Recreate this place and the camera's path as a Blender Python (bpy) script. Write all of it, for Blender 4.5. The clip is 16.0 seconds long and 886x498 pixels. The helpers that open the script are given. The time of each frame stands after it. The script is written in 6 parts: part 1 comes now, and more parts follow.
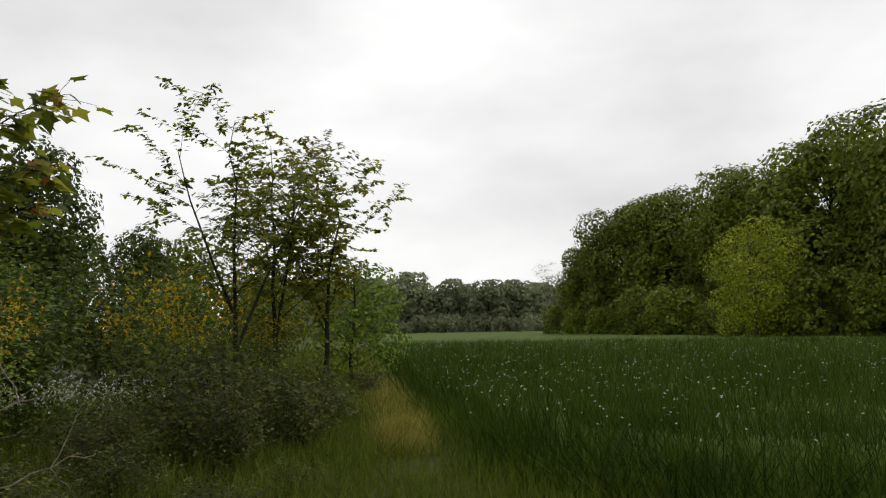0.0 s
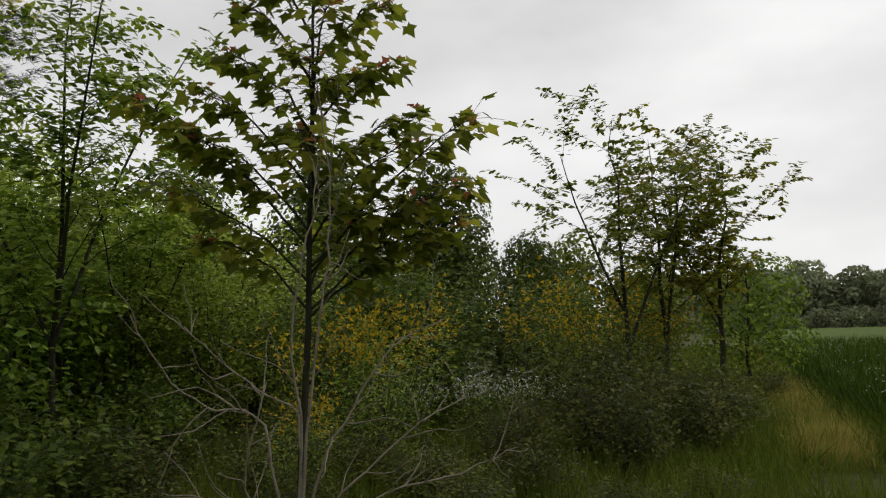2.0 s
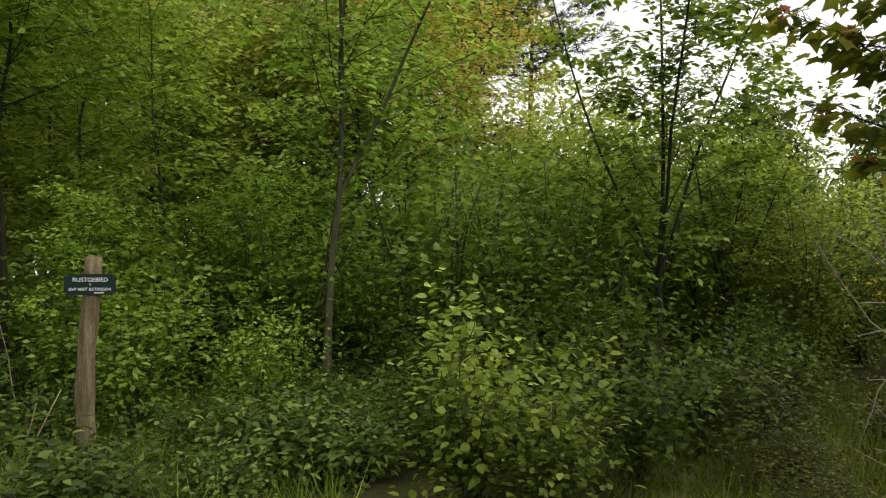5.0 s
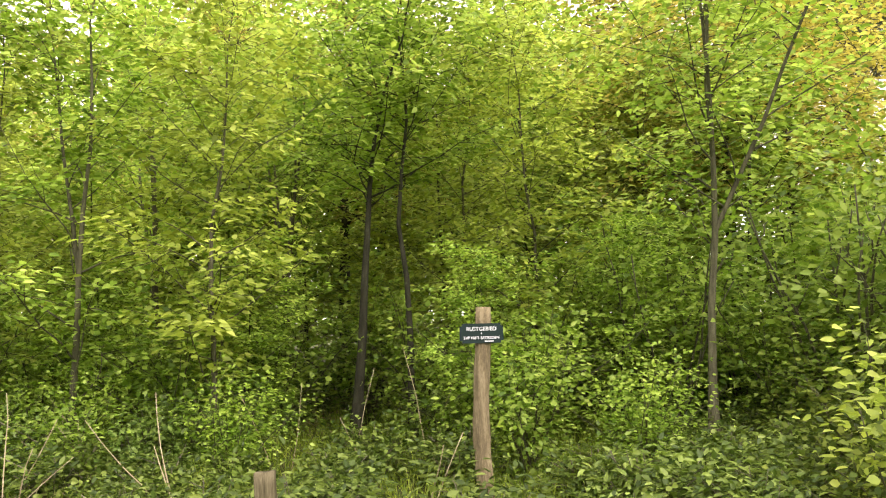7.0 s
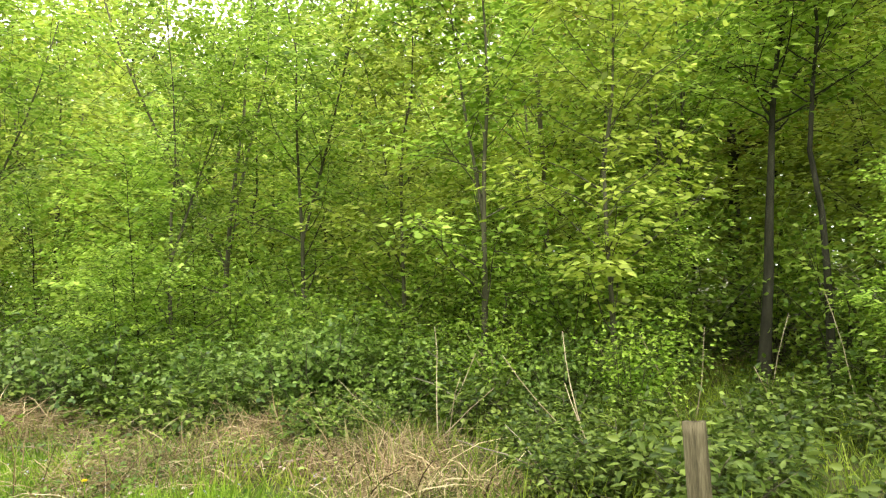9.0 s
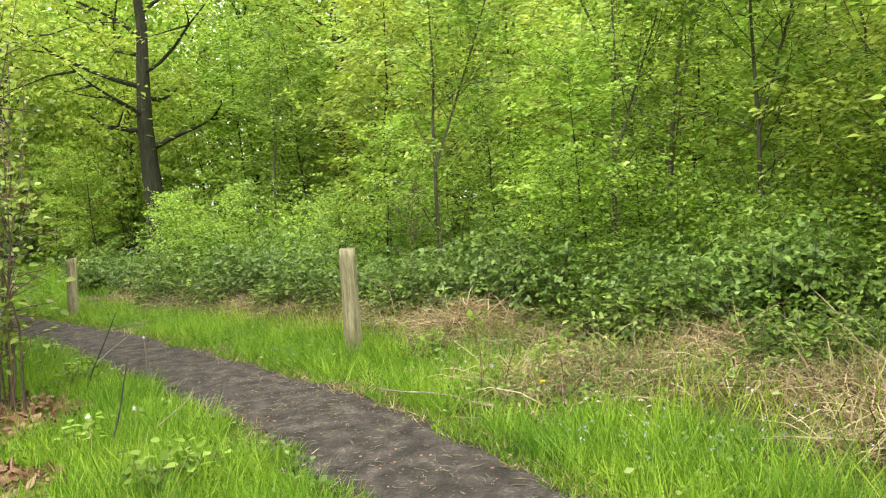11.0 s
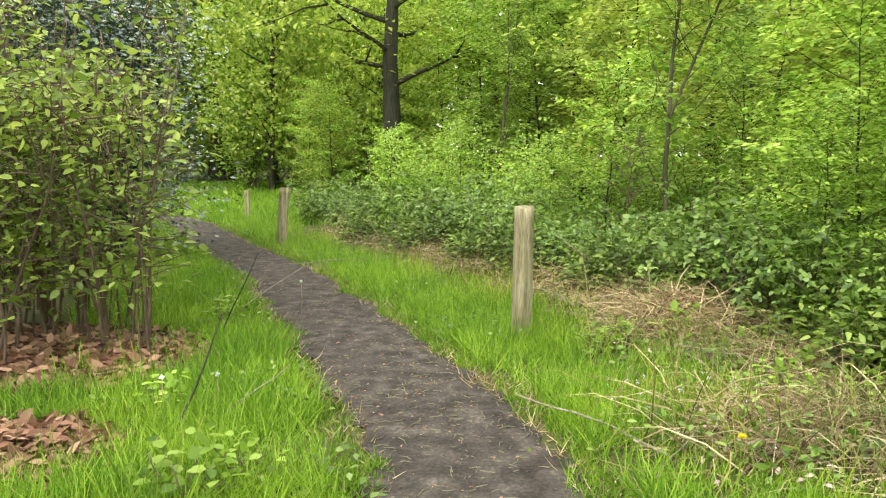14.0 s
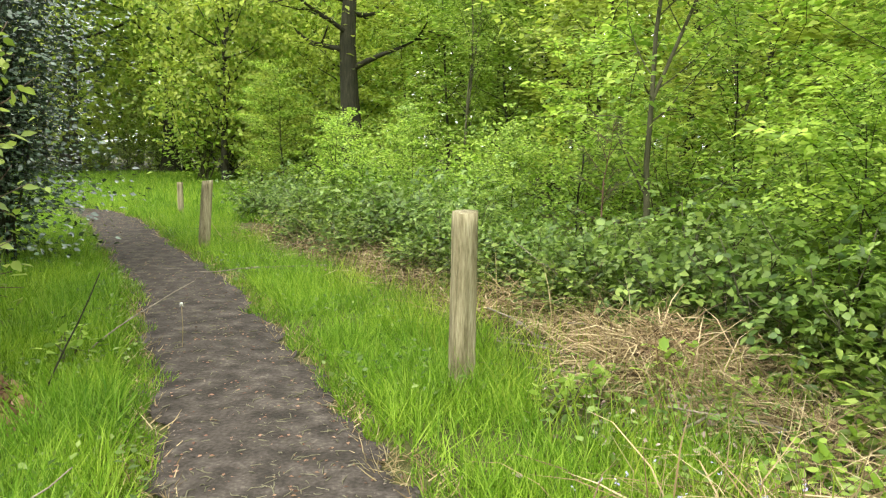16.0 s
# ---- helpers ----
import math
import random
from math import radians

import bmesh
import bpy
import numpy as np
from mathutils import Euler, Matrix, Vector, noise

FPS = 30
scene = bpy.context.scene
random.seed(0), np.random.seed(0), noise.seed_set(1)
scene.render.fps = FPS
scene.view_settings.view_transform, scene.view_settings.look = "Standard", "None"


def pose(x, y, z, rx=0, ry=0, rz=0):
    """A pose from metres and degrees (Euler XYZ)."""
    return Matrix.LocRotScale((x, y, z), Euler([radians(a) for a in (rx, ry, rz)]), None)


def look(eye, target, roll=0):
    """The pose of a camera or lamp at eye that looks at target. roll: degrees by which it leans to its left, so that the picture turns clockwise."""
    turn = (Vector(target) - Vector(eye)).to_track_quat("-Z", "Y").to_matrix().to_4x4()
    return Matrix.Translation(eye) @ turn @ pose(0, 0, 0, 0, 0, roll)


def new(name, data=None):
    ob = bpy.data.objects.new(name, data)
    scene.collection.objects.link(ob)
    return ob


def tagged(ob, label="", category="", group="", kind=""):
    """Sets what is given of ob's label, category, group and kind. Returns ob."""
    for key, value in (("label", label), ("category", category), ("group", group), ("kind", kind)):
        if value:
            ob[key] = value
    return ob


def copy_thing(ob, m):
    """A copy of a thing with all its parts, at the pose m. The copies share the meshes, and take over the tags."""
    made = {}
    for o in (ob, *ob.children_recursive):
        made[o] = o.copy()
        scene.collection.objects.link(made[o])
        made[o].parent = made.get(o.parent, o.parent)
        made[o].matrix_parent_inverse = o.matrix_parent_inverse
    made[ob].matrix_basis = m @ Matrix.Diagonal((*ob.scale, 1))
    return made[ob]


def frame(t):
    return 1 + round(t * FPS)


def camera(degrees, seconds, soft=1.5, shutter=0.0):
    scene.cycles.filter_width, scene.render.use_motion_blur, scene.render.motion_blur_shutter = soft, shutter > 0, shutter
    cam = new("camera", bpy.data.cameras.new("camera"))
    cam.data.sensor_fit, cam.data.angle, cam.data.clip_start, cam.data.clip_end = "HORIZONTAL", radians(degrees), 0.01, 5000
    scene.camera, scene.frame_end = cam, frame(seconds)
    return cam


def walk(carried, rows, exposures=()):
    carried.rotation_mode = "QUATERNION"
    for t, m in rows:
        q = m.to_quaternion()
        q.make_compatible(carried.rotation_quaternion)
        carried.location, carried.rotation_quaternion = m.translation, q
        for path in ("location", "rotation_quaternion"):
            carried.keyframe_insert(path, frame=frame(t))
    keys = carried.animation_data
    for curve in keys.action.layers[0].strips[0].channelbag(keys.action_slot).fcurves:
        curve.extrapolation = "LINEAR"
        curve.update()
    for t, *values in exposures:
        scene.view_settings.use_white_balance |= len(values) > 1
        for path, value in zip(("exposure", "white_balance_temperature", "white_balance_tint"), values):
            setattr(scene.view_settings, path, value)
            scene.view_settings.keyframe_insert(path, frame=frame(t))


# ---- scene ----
# ---- camera ----
cam = camera(62.00, 16.0, soft=1.2)
walk(cam, [
    (0, look((-0.390, -1.269, 1.543), (0.873, -11.130, 2.619), -0.98)),
    (0.5, look((-0.325, -1.297, 1.531), (2.197, -10.912, 2.618), -0.61)),
    (1, look((-0.253, -1.320, 1.543), (3.479, -10.532, 2.642), -1.45)),
    (1.5, look((-0.193, -1.335, 1.557), (4.457, -10.117, 2.677), -0.68)),
    (2, look((-0.121, -1.327, 1.563), (5.695, -9.380, 2.713), -1.62)),
    (2.5, look((-0.021, -1.298, 1.556), (6.351, -8.922, 2.683), -0.49)),
    (3, look((0.103, -1.212, 1.569), (7.213, -8.163, 2.630), -1.89)),
    (3.5, look((0.174, -1.099, 1.566), (8.202, -6.966, 2.621), -1.75)),
    (4, look((0.210, -1.026, 1.562), (9.072, -5.582, 2.401), -0.86)),
    (4.2, look((0.250, -1.010, 1.549), (9.364, -5.064, 2.258), -0.33)),
    (6.3, look((0.592, -0.968, 1.549), (10.559, -0.210, 1.857), -1.69)),
    (6.5, look((0.595, -0.938, 1.570), (10.505, 0.358, 1.903), -1.81)),
    (7, look((0.568, -0.902, 1.595), (10.188, 1.648, 2.574), -1.49)),
    (7.5, look((0.544, -0.824, 1.586), (9.576, 3.301, 2.773), -1.09)),
    (8, look((0.573, -0.701, 1.589), (8.916, 4.705, 2.665), -1.74)),
    (8.5, look((0.639, -0.621, 1.587), (8.622, 5.341, 2.437), -3.32)),
    (9, look((0.700, -0.557, 1.587), (7.970, 6.301, 1.929), -1.64)),
    (9.5, look((0.744, -0.471, 1.568), (6.828, 7.465, 1.471), -0.95)),
    (10, look((0.764, -0.280, 1.568), (5.588, 8.465, 1.057), -1.72)),
    (10.2, look((0.792, -0.194, 1.564), (4.968, 8.877, 1.042), -3.01)),
    (12.3, look((1.256, 0.509, 1.500), (2.069, 10.427, 0.512), -0.75)),
    (12.5, look((1.310, 0.597, 1.501), (1.872, 10.522, 0.412), -0.92)),
    (13, look((1.520, 0.841, 1.514), (1.210, 10.765, 0.322), 0.07)),
    (13.5, look((1.622, 1.072, 1.514), (0.926, 10.963, 0.218), -0.21)),
    (14, look((1.668, 1.410, 1.506), (0.636, 11.276, 0.242), 0.42)),
    (14.5, look((1.750, 1.787, 1.467), (0.532, 11.628, 0.171), -0.26)),
    (15, look((1.825, 2.136, 1.500), (1.089, 11.991, -0.023), -0.29)),
    (15.5, look((1.843, 2.526, 1.473), (1.485, 12.402, -0.056), -0.80)),
    (16, look((1.873, 2.968, 1.479), (1.192, 12.850, 0.108), 0.94)),
], exposures=[(0, -0.35, 6500, 10), (2, -0.5, 6500, 10), (4.2, -0.15, 6500, 10), (6.3, 1.45, 6800, 22), (7, 1.92, 6850, 25), (7.6, 2.02, 6650, 22), (8.4, 1.97, 6650, 12), (10, 1.85, 6450, 9), (12.3, 1.92, 6450, 9), (16, 1.95, 6450, 9)])

# ---- sky and sun ----
world = bpy.data.worlds.new("overcast_sky")
scene.world = world
world.use_nodes = True
wn, wl = world.node_tree.nodes, world.node_tree.links
wn.clear()
w_out = wn.new("ShaderNodeOutputWorld")
w_bg = wn.new("ShaderNodeBackground")
w_sky = wn.new("ShaderNodeTexSky")
w_sky.sky_type = "NISHITA"
w_sky.sun_disc = False
w_sky.sun_elevation, w_sky.sun_rotation = radians(50), radians(208)
w_co = wn.new("ShaderNodeTexCoord")
w_map = wn.new("ShaderNodeMapping")
w_map.inputs["Scale"].default_value = (1.0, 1.0, 2.4)
w_noise = wn.new("ShaderNodeTexNoise")
w_noise.inputs["Scale"].default_value = 1.6
w_noise.inputs["Detail"].default_value = 5
w_noise.inputs["Roughness"].default_value = 0.5
w_ramp = wn.new("ShaderNodeValToRGB")
w_ramp.color_ramp.elements[0].position, w_ramp.color_ramp.elements[0].color = 0.36, (9.3, 9.25, 9.2, 1)
w_ramp.color_ramp.elements[1].position, w_ramp.color_ramp.elements[1].color = 0.66, (13.8, 13.75, 13.6, 1)
w_mix = wn.new("ShaderNodeMixRGB")
w_mix.inputs[0].default_value = 0.96
wl.new(w_co.outputs["Generated"], w_map.inputs["Vector"])
wl.new(w_map.outputs["Vector"], w_noise.inputs["Vector"])
wl.new(w_noise.outputs["Fac"], w_ramp.inputs["Fac"])
wl.new(w_sky.outputs["Color"], w_mix.inputs[1])
wl.new(w_ramp.outputs["Color"], w_mix.inputs[2])
wl.new(w_mix.outputs["Color"], w_bg.inputs["Color"])
wl.new(w_bg.outputs["Background"], w_out.inputs["Surface"])
w_bg.inputs["Strength"].default_value = 0.1

sun_data = bpy.data.lights.new("sun", "SUN")
sun_data.energy, sun_data.angle, sun_data.color = 0.9, radians(30), (1.0, 0.96, 0.88)
sun = new("sun", sun_data)
sun.matrix_world = look((0, 0, 50), (20, 38, -1))

RNG = np.random.default_rng(7)


# ---- materials ----
def shader(name):
    m = bpy.data.materials.new(name)
    m.use_nodes = True
    n, l = m.node_tree.nodes, m.node_tree.links
    n.clear()
    out = n.new("ShaderNodeOutputMaterial")
    bsdf = n.new("ShaderNodeBsdfPrincipled")
    l.new(bsdf.outputs[0], out.inputs[0])
    return m, n, l, bsdf, out


def ramp(n, stops):
    r = n.new("ShaderNodeValToRGB")
    e = r.color_ramp.elements
    while len(e) < len(stops):
        e.new(0.5)
    for el, (p, c) in zip(e, stops):
        el.position, el.color = p, (*c, 1)
    return r


def leaf_material(name, dark, mid, light, through_share=0.4, rough=0.5, gloss=0.15):
    """Leaves: each blade its own shade, with light shining through."""
    m, n, l, bsdf, out = shader(name)
    geo = n.new("ShaderNodeNewGeometry")
    r = ramp(n, [(0.0, dark), (0.5, mid), (1.0, light)])
    l.new(geo.outputs["Random Per Island"], r.inputs[0])
    obj = n.new("ShaderNodeObjectInfo")
    hsv = n.new("ShaderNodeHueSaturation")
    mr = n.new("ShaderNodeMapRange")
    mr.inputs["To Min"].default_value, mr.inputs["To Max"].default_value = 0.8, 1.2
    l.new(obj.outputs["Random"], mr.inputs["Value"])
    co = n.new("ShaderNodeTexCoord")
    patch = n.new("ShaderNodeTexNoise")
    patch.inputs["Scale"].default_value, patch.inputs["Detail"].default_value = 1.3, 3
    l.new(co.outputs["Object"], patch.inputs["Vector"])
    pr = n.new("ShaderNodeMapRange")
    pr.inputs["From Min"].default_value, pr.inputs["From Max"].default_value = 0.3, 0.7
    pr.inputs["To Min"].default_value, pr.inputs["To Max"].default_value = 0.78, 1.22
    l.new(patch.outputs["Fac"], pr.inputs["Value"])
    both = n.new("ShaderNodeMath")
    both.operation = "MULTIPLY"
    l.new(mr.outputs[0], both.inputs[0])
    l.new(pr.outputs[0], both.inputs[1])
    l.new(both.outputs[0], hsv.inputs["Value"])
    hue = n.new("ShaderNodeMapRange")
    hue.inputs["From Min"].default_value, hue.inputs["From Max"].default_value = 0.3, 0.7
    hue.inputs["To Min"].default_value, hue.inputs["To Max"].default_value = 0.512, 0.488
    l.new(patch.outputs["Fac"], hue.inputs["Value"])
    l.new(hue.outputs[0], hsv.inputs["Hue"])
    l.new(r.outputs[0], hsv.inputs["Color"])
    l.new(hsv.outputs[0], bsdf.inputs["Base Color"])
    bsdf.inputs["Roughness"].default_value = rough
    bsdf.inputs["Specular IOR Level"].default_value = gloss
    tr = n.new("ShaderNodeBsdfTranslucent")
    l.new(hsv.outputs[0], tr.inputs[0])
    mx = n.new("ShaderNodeMixShader")
    mx.inputs[0].default_value = through_share
    l.new(bsdf.outputs[0], mx.inputs[1])
    l.new(tr.outputs[0], mx.inputs[2])
    l.new(mx.outputs[0], out.inputs[0])
    return m


def rough_material(name, stops, scale=6.0, stretch=(1, 1, 1), bump=0.3, rough=0.9, fine=60.0):
    """Bark, soil, wood: two sizes of noise for the colour and a bump."""
    m, n, l, bsdf, out = shader(name)
    co = n.new("ShaderNodeTexCoord")
    mp = n.new("ShaderNodeMapping")
    mp.inputs["Scale"].default_value = stretch
    l.new(co.outputs["Object"], mp.inputs["Vector"])
    big = n.new("ShaderNodeTexNoise")
    big.inputs["Scale"].default_value, big.inputs["Detail"].default_value = scale, 6
    small = n.new("ShaderNodeTexNoise")
    small.inputs["Scale"].default_value, small.inputs["Detail"].default_value = fine, 4
    for t in (big, small):
        l.new(mp.outputs[0], t.inputs["Vector"])
    mx = n.new("ShaderNodeMixRGB")
    mx.inputs[0].default_value = 0.4
    l.new(big.outputs["Fac"], mx.inputs[1])
    l.new(small.outputs["Fac"], mx.inputs[2])
    r = ramp(n, stops)
    l.new(mx.outputs[0], r.inputs[0])
    l.new(r.outputs[0], bsdf.inputs["Base Color"])
    b = n.new("ShaderNodeBump")
    b.inputs["Strength"].default_value, b.inputs["Distance"].default_value = bump, 0.02
    l.new(mx.outputs[0], b.inputs["Height"])
    l.new(b.outputs[0], bsdf.inputs["Normal"])
    bsdf.inputs["Roughness"].default_value = rough
    bsdf.inputs["Specular IOR Level"].default_value = 0.15
    return m


def plain_material(name, colour, rough=0.5):
    m, n, l, bsdf, out = shader(name)
    bsdf.inputs["Base Color"].default_value = (*colour, 1)
    bsdf.inputs["Specular IOR Level"].default_value = 0.2
    bsdf.inputs["Roughness"].default_value = rough
    return m


M_SPRING = leaf_material("leaf_spring", (0.095, 0.18, 0.014), (0.245, 0.385, 0.035), (0.46, 0.6, 0.12), 0.6, 0.42, 0.35)
M_YELLOWGREEN = leaf_material("leaf_yellowgreen", (0.145, 0.2, 0.017), (0.3, 0.39, 0.042), (0.5, 0.58, 0.12), 0.6, 0.42, 0.35)
M_MID = leaf_material("leaf_mid", (0.055, 0.1, 0.008), (0.15, 0.22, 0.018), (0.31, 0.39, 0.055), 0.52, 0.42, 0.3)
# thicket leaves: green darkened to stand in for the shade under the trees
M_THICKETSHADED = leaf_material("leaf_thicket_shaded", (0.028, 0.05, 0.006), (0.068, 0.105, 0.011), (0.16, 0.2, 0.027), 0.4)
M_OAK = leaf_material("leaf_oak", (0.11, 0.125, 0.01), (0.25, 0.25, 0.022), (0.42, 0.38, 0.045), 0.5)
M_OAKYOUNG = leaf_material("leaf_oak_young", (0.15, 0.14, 0.015), (0.32, 0.3, 0.04), (0.52, 0.46, 0.1), 0.6, 0.45, 0.3)
M_OAKGREEN = leaf_material("leaf_oak_green", (0.07, 0.1, 0.01), (0.16, 0.2, 0.02), (0.29, 0.33, 0.045), 0.5)
M_MAPLE = leaf_material("leaf_maple", (0.08, 0.105, 0.009), (0.15, 0.185, 0.016), (0.33, 0.33, 0.04), 0.65)
M_MAPLERED = leaf_material("leaf_maple_young", (0.28, 0.07, 0.04), (0.35, 0.14, 0.05), (0.4, 0.25, 0.06), 0.45)
M_DARK = leaf_material("leaf_dark", (0.045, 0.07, 0.011), (0.08, 0.115, 0.017), (0.14, 0.175, 0.03), 0.35)
M_FAR = leaf_material("leaf_far", (0.06, 0.08, 0.007), (0.118, 0.15, 0.013), (0.2, 0.235, 0.024), 0.35)
M_FARBRIGHT = leaf_material("leaf_far_bright", (0.13, 0.16, 0.01), (0.22, 0.26, 0.016), (0.34, 0.37, 0.03), 0.35)
# far leaves: the haze of distance is put into this pale, greyed green
M_HAZE = leaf_material("leaf_distant_haze", (0.15, 0.175, 0.095), (0.2, 0.23, 0.12), (0.26, 0.285, 0.15), 0.35)
M_HOLLY = leaf_material("leaf_holly", (0.028, 0.052, 0.026), (0.055, 0.09, 0.045), (0.1, 0.14, 0.08), 0.1, 0.22, 0.8)
M_BRAMBLE = leaf_material("leaf_bramble", (0.042, 0.088, 0.009), (0.125, 0.21, 0.025), (0.265, 0.365, 0.085), 0.42, 0.4, 0.35)
M_NETTLE = leaf_material("leaf_nettle", (0.028, 0.056, 0.006), (0.092, 0.145, 0.015), (0.245, 0.325, 0.065), 0.4, 0.45, 0.3)
M_HEAP = leaf_material("leaf_heap", (0.03, 0.04, 0.008), (0.07, 0.085, 0.013), (0.17, 0.175, 0.03), 0.4)
M_NEEDLE = leaf_material("pine_needle", (0.03, 0.045, 0.024), (0.05, 0.07, 0.038), (0.085, 0.11, 0.06), 0.15)
M_PINEYOUNG = leaf_material("young_pine_needle", (0.07, 0.085, 0.04), (0.12, 0.13, 0.06), (0.22, 0.2, 0.09), 0.2)
M_GRASS = leaf_material("grass_blade", (0.06, 0.135, 0.008), (0.135, 0.25, 0.015), (0.27, 0.39, 0.05), 0.4, 0.5)
M_MEADOW = leaf_material("grass_meadow", (0.06, 0.09, 0.008), (0.11, 0.15, 0.013), (0.18, 0.21, 0.03), 0.35, 0.55)
M_DRY = leaf_material("grass_dry", (0.12, 0.085, 0.038), (0.27, 0.205, 0.1), (0.48, 0.4, 0.23), 0.2, 0.7)
M_DRYFIELD = leaf_material("grass_dry_field", (0.2, 0.19, 0.035), (0.34, 0.3, 0.065), (0.46, 0.39, 0.11), 0.3, 0.7)
M_CROP = leaf_material("crop_blade", (0.016, 0.034, 0.003), (0.036, 0.067, 0.006), (0.085, 0.13, 0.015), 0.3, 0.5, 0.05)
M_DEADBROWN = leaf_material("dead_stem_brown", (0.05, 0.033, 0.017), (0.13, 0.088, 0.046), (0.25, 0.18, 0.1), 0.1, 0.8)
M_BUCKTHORN = leaf_material("leaf_buckthorn", (0.08, 0.125, 0.013), (0.175, 0.245, 0.03), (0.35, 0.43, 0.085), 0.5, 0.42, 0.35)
M_LITTER = leaf_material("fallen_leaf", (0.075, 0.036, 0.021), (0.19, 0.1, 0.058), (0.34, 0.21, 0.135), 0.1, 0.7)
M_WITHERED = leaf_material("withered_leaf", (0.16, 0.11, 0.09), (0.33, 0.25, 0.21), (0.52, 0.43, 0.37), 0.15, 0.7)
M_WHITE = leaf_material("white_petal", (0.6, 0.62, 0.55), (0.75, 0.76, 0.7), (0.85, 0.85, 0.82), 0.3, 0.6)
M_YELLOW = leaf_material("broom_flower", (0.4, 0.25, 0.01), (0.55, 0.36, 0.012), (0.65, 0.46, 0.02), 0.4, 0.5)
M_DANDELION = leaf_material("dandelion_petal", (0.75, 0.5, 0.01), (0.8, 0.6, 0.015), (0.85, 0.68, 0.03), 0.3, 0.5)
M_BLUE = leaf_material("blue_petal", (0.24, 0.22, 0.36), (0.36, 0.33, 0.46), (0.5, 0.47, 0.58), 0.3, 0.6)
M_BARK = rough_material("bark_grey_brown", [(0.3, (0.03, 0.029, 0.016)), (0.55, (0.088, 0.086, 0.046)), (0.75, (0.15, 0.155, 0.088))], 5, (6, 6, 1), 0.6)
M_BARKDARK = rough_material("bark_dark", [(0.3, (0.013, 0.013, 0.008)), (0.55, (0.037, 0.036, 0.021)), (0.75, (0.075, 0.077, 0.046))], 4, (5, 5, 0.8), 0.8)
M_BARKGREEN = rough_material("bark_mossy", [(0.3, (0.06, 0.06, 0.035)), (0.55, (0.14, 0.13, 0.08)), (0.75, (0.22, 0.22, 0.13))], 5, (6, 6, 1), 0.5)
M_PINEBARK = rough_material("bark_pine", [(0.3, (0.05, 0.03, 0.02)), (0.55, (0.14, 0.085, 0.055)), (0.75, (0.22, 0.14, 0.09))], 3, (4, 4, 1), 0.8)
M_STEM = rough_material("stem_brown", [(0.3, (0.04, 0.028, 0.018)), (0.55, (0.11, 0.08, 0.052)), (0.78, (0.2, 0.155, 0.11))], 8, (4, 4, 1), 0.5)
M_TWIG = rough_material("twig_grey", [(0.3, (0.11, 0.09, 0.065)), (0.6, (0.23, 0.2, 0.15)), (0.8, (0.36, 0.33, 0.27))], 14, (1, 1, 1), 0.3)
M_STALK = rough_material("stalk_bleached", [(0.3, (0.22, 0.17, 0.1)), (0.6, (0.38, 0.32, 0.2)), (0.8, (0.5, 0.45, 0.32))], 14)
M_POST = rough_material("weathered_oak_post", [(0.3, (0.03, 0.025, 0.013)), (0.44, (0.15, 0.13, 0.068)), (0.58, (0.28, 0.25, 0.145)), (0.72, (0.43, 0.4, 0.265))], 2.2, (9, 9, 0.8), 1.0, 0.85, 16)
M_POSTDARK = rough_material("dark_weathered_post", [(0.3, (0.024, 0.02, 0.011)), (0.45, (0.085, 0.072, 0.038)), (0.6, (0.16, 0.138, 0.078)), (0.74, (0.27, 0.24, 0.15))], 2.2, (9, 9, 0.8), 1.0, 0.85, 16)
M_POLE = rough_material("peeled_pole", [(0.25, (0.035, 0.028, 0.015)), (0.5, (0.15, 0.12, 0.064)), (0.72, (0.32, 0.27, 0.155))], 3, (8, 8, 1.2), 0.9, 0.8, 26)
M_SOIL = rough_material("path_soil", [(0.32, (0.015, 0.0128, 0.0095)), (0.46, (0.031, 0.0258, 0.02)), (0.58, (0.058, 0.0485, 0.039)), (0.72, (0.13, 0.112, 0.09))], 6.0, (1, 1, 1), 1.0, 0.95, 45)
M_GRIT = leaf_material("path_grit", (0.025, 0.02, 0.016), (0.08, 0.064, 0.05), (0.2, 0.165, 0.125), 0.0, 0.9)
M_GROUND = rough_material("meadow_soil", [(0.3, (0.03, 0.03, 0.012)), (0.5, (0.055, 0.06, 0.016)), (0.7, (0.1, 0.085, 0.04))], 1.7, (1, 1, 1), 0.9, 0.95, 30)
M_CANOPY = rough_material("crop_canopy", [(0.3, (0.035, 0.055, 0.007)), (0.5, (0.062, 0.1, 0.01)), (0.7, (0.095, 0.14, 0.016))], 0.3, (1, 1, 1), 1.0, 0.9, 9)
M_SIGN = plain_material("sign_green", (0.006, 0.018, 0.014), 0.55)
M_LETTER = plain_material("sign_letter", (0.78, 0.8, 0.78), 0.5)
M_SCREW = plain_material("screw_steel", (0.5, 0.5, 0.5), 0.35)


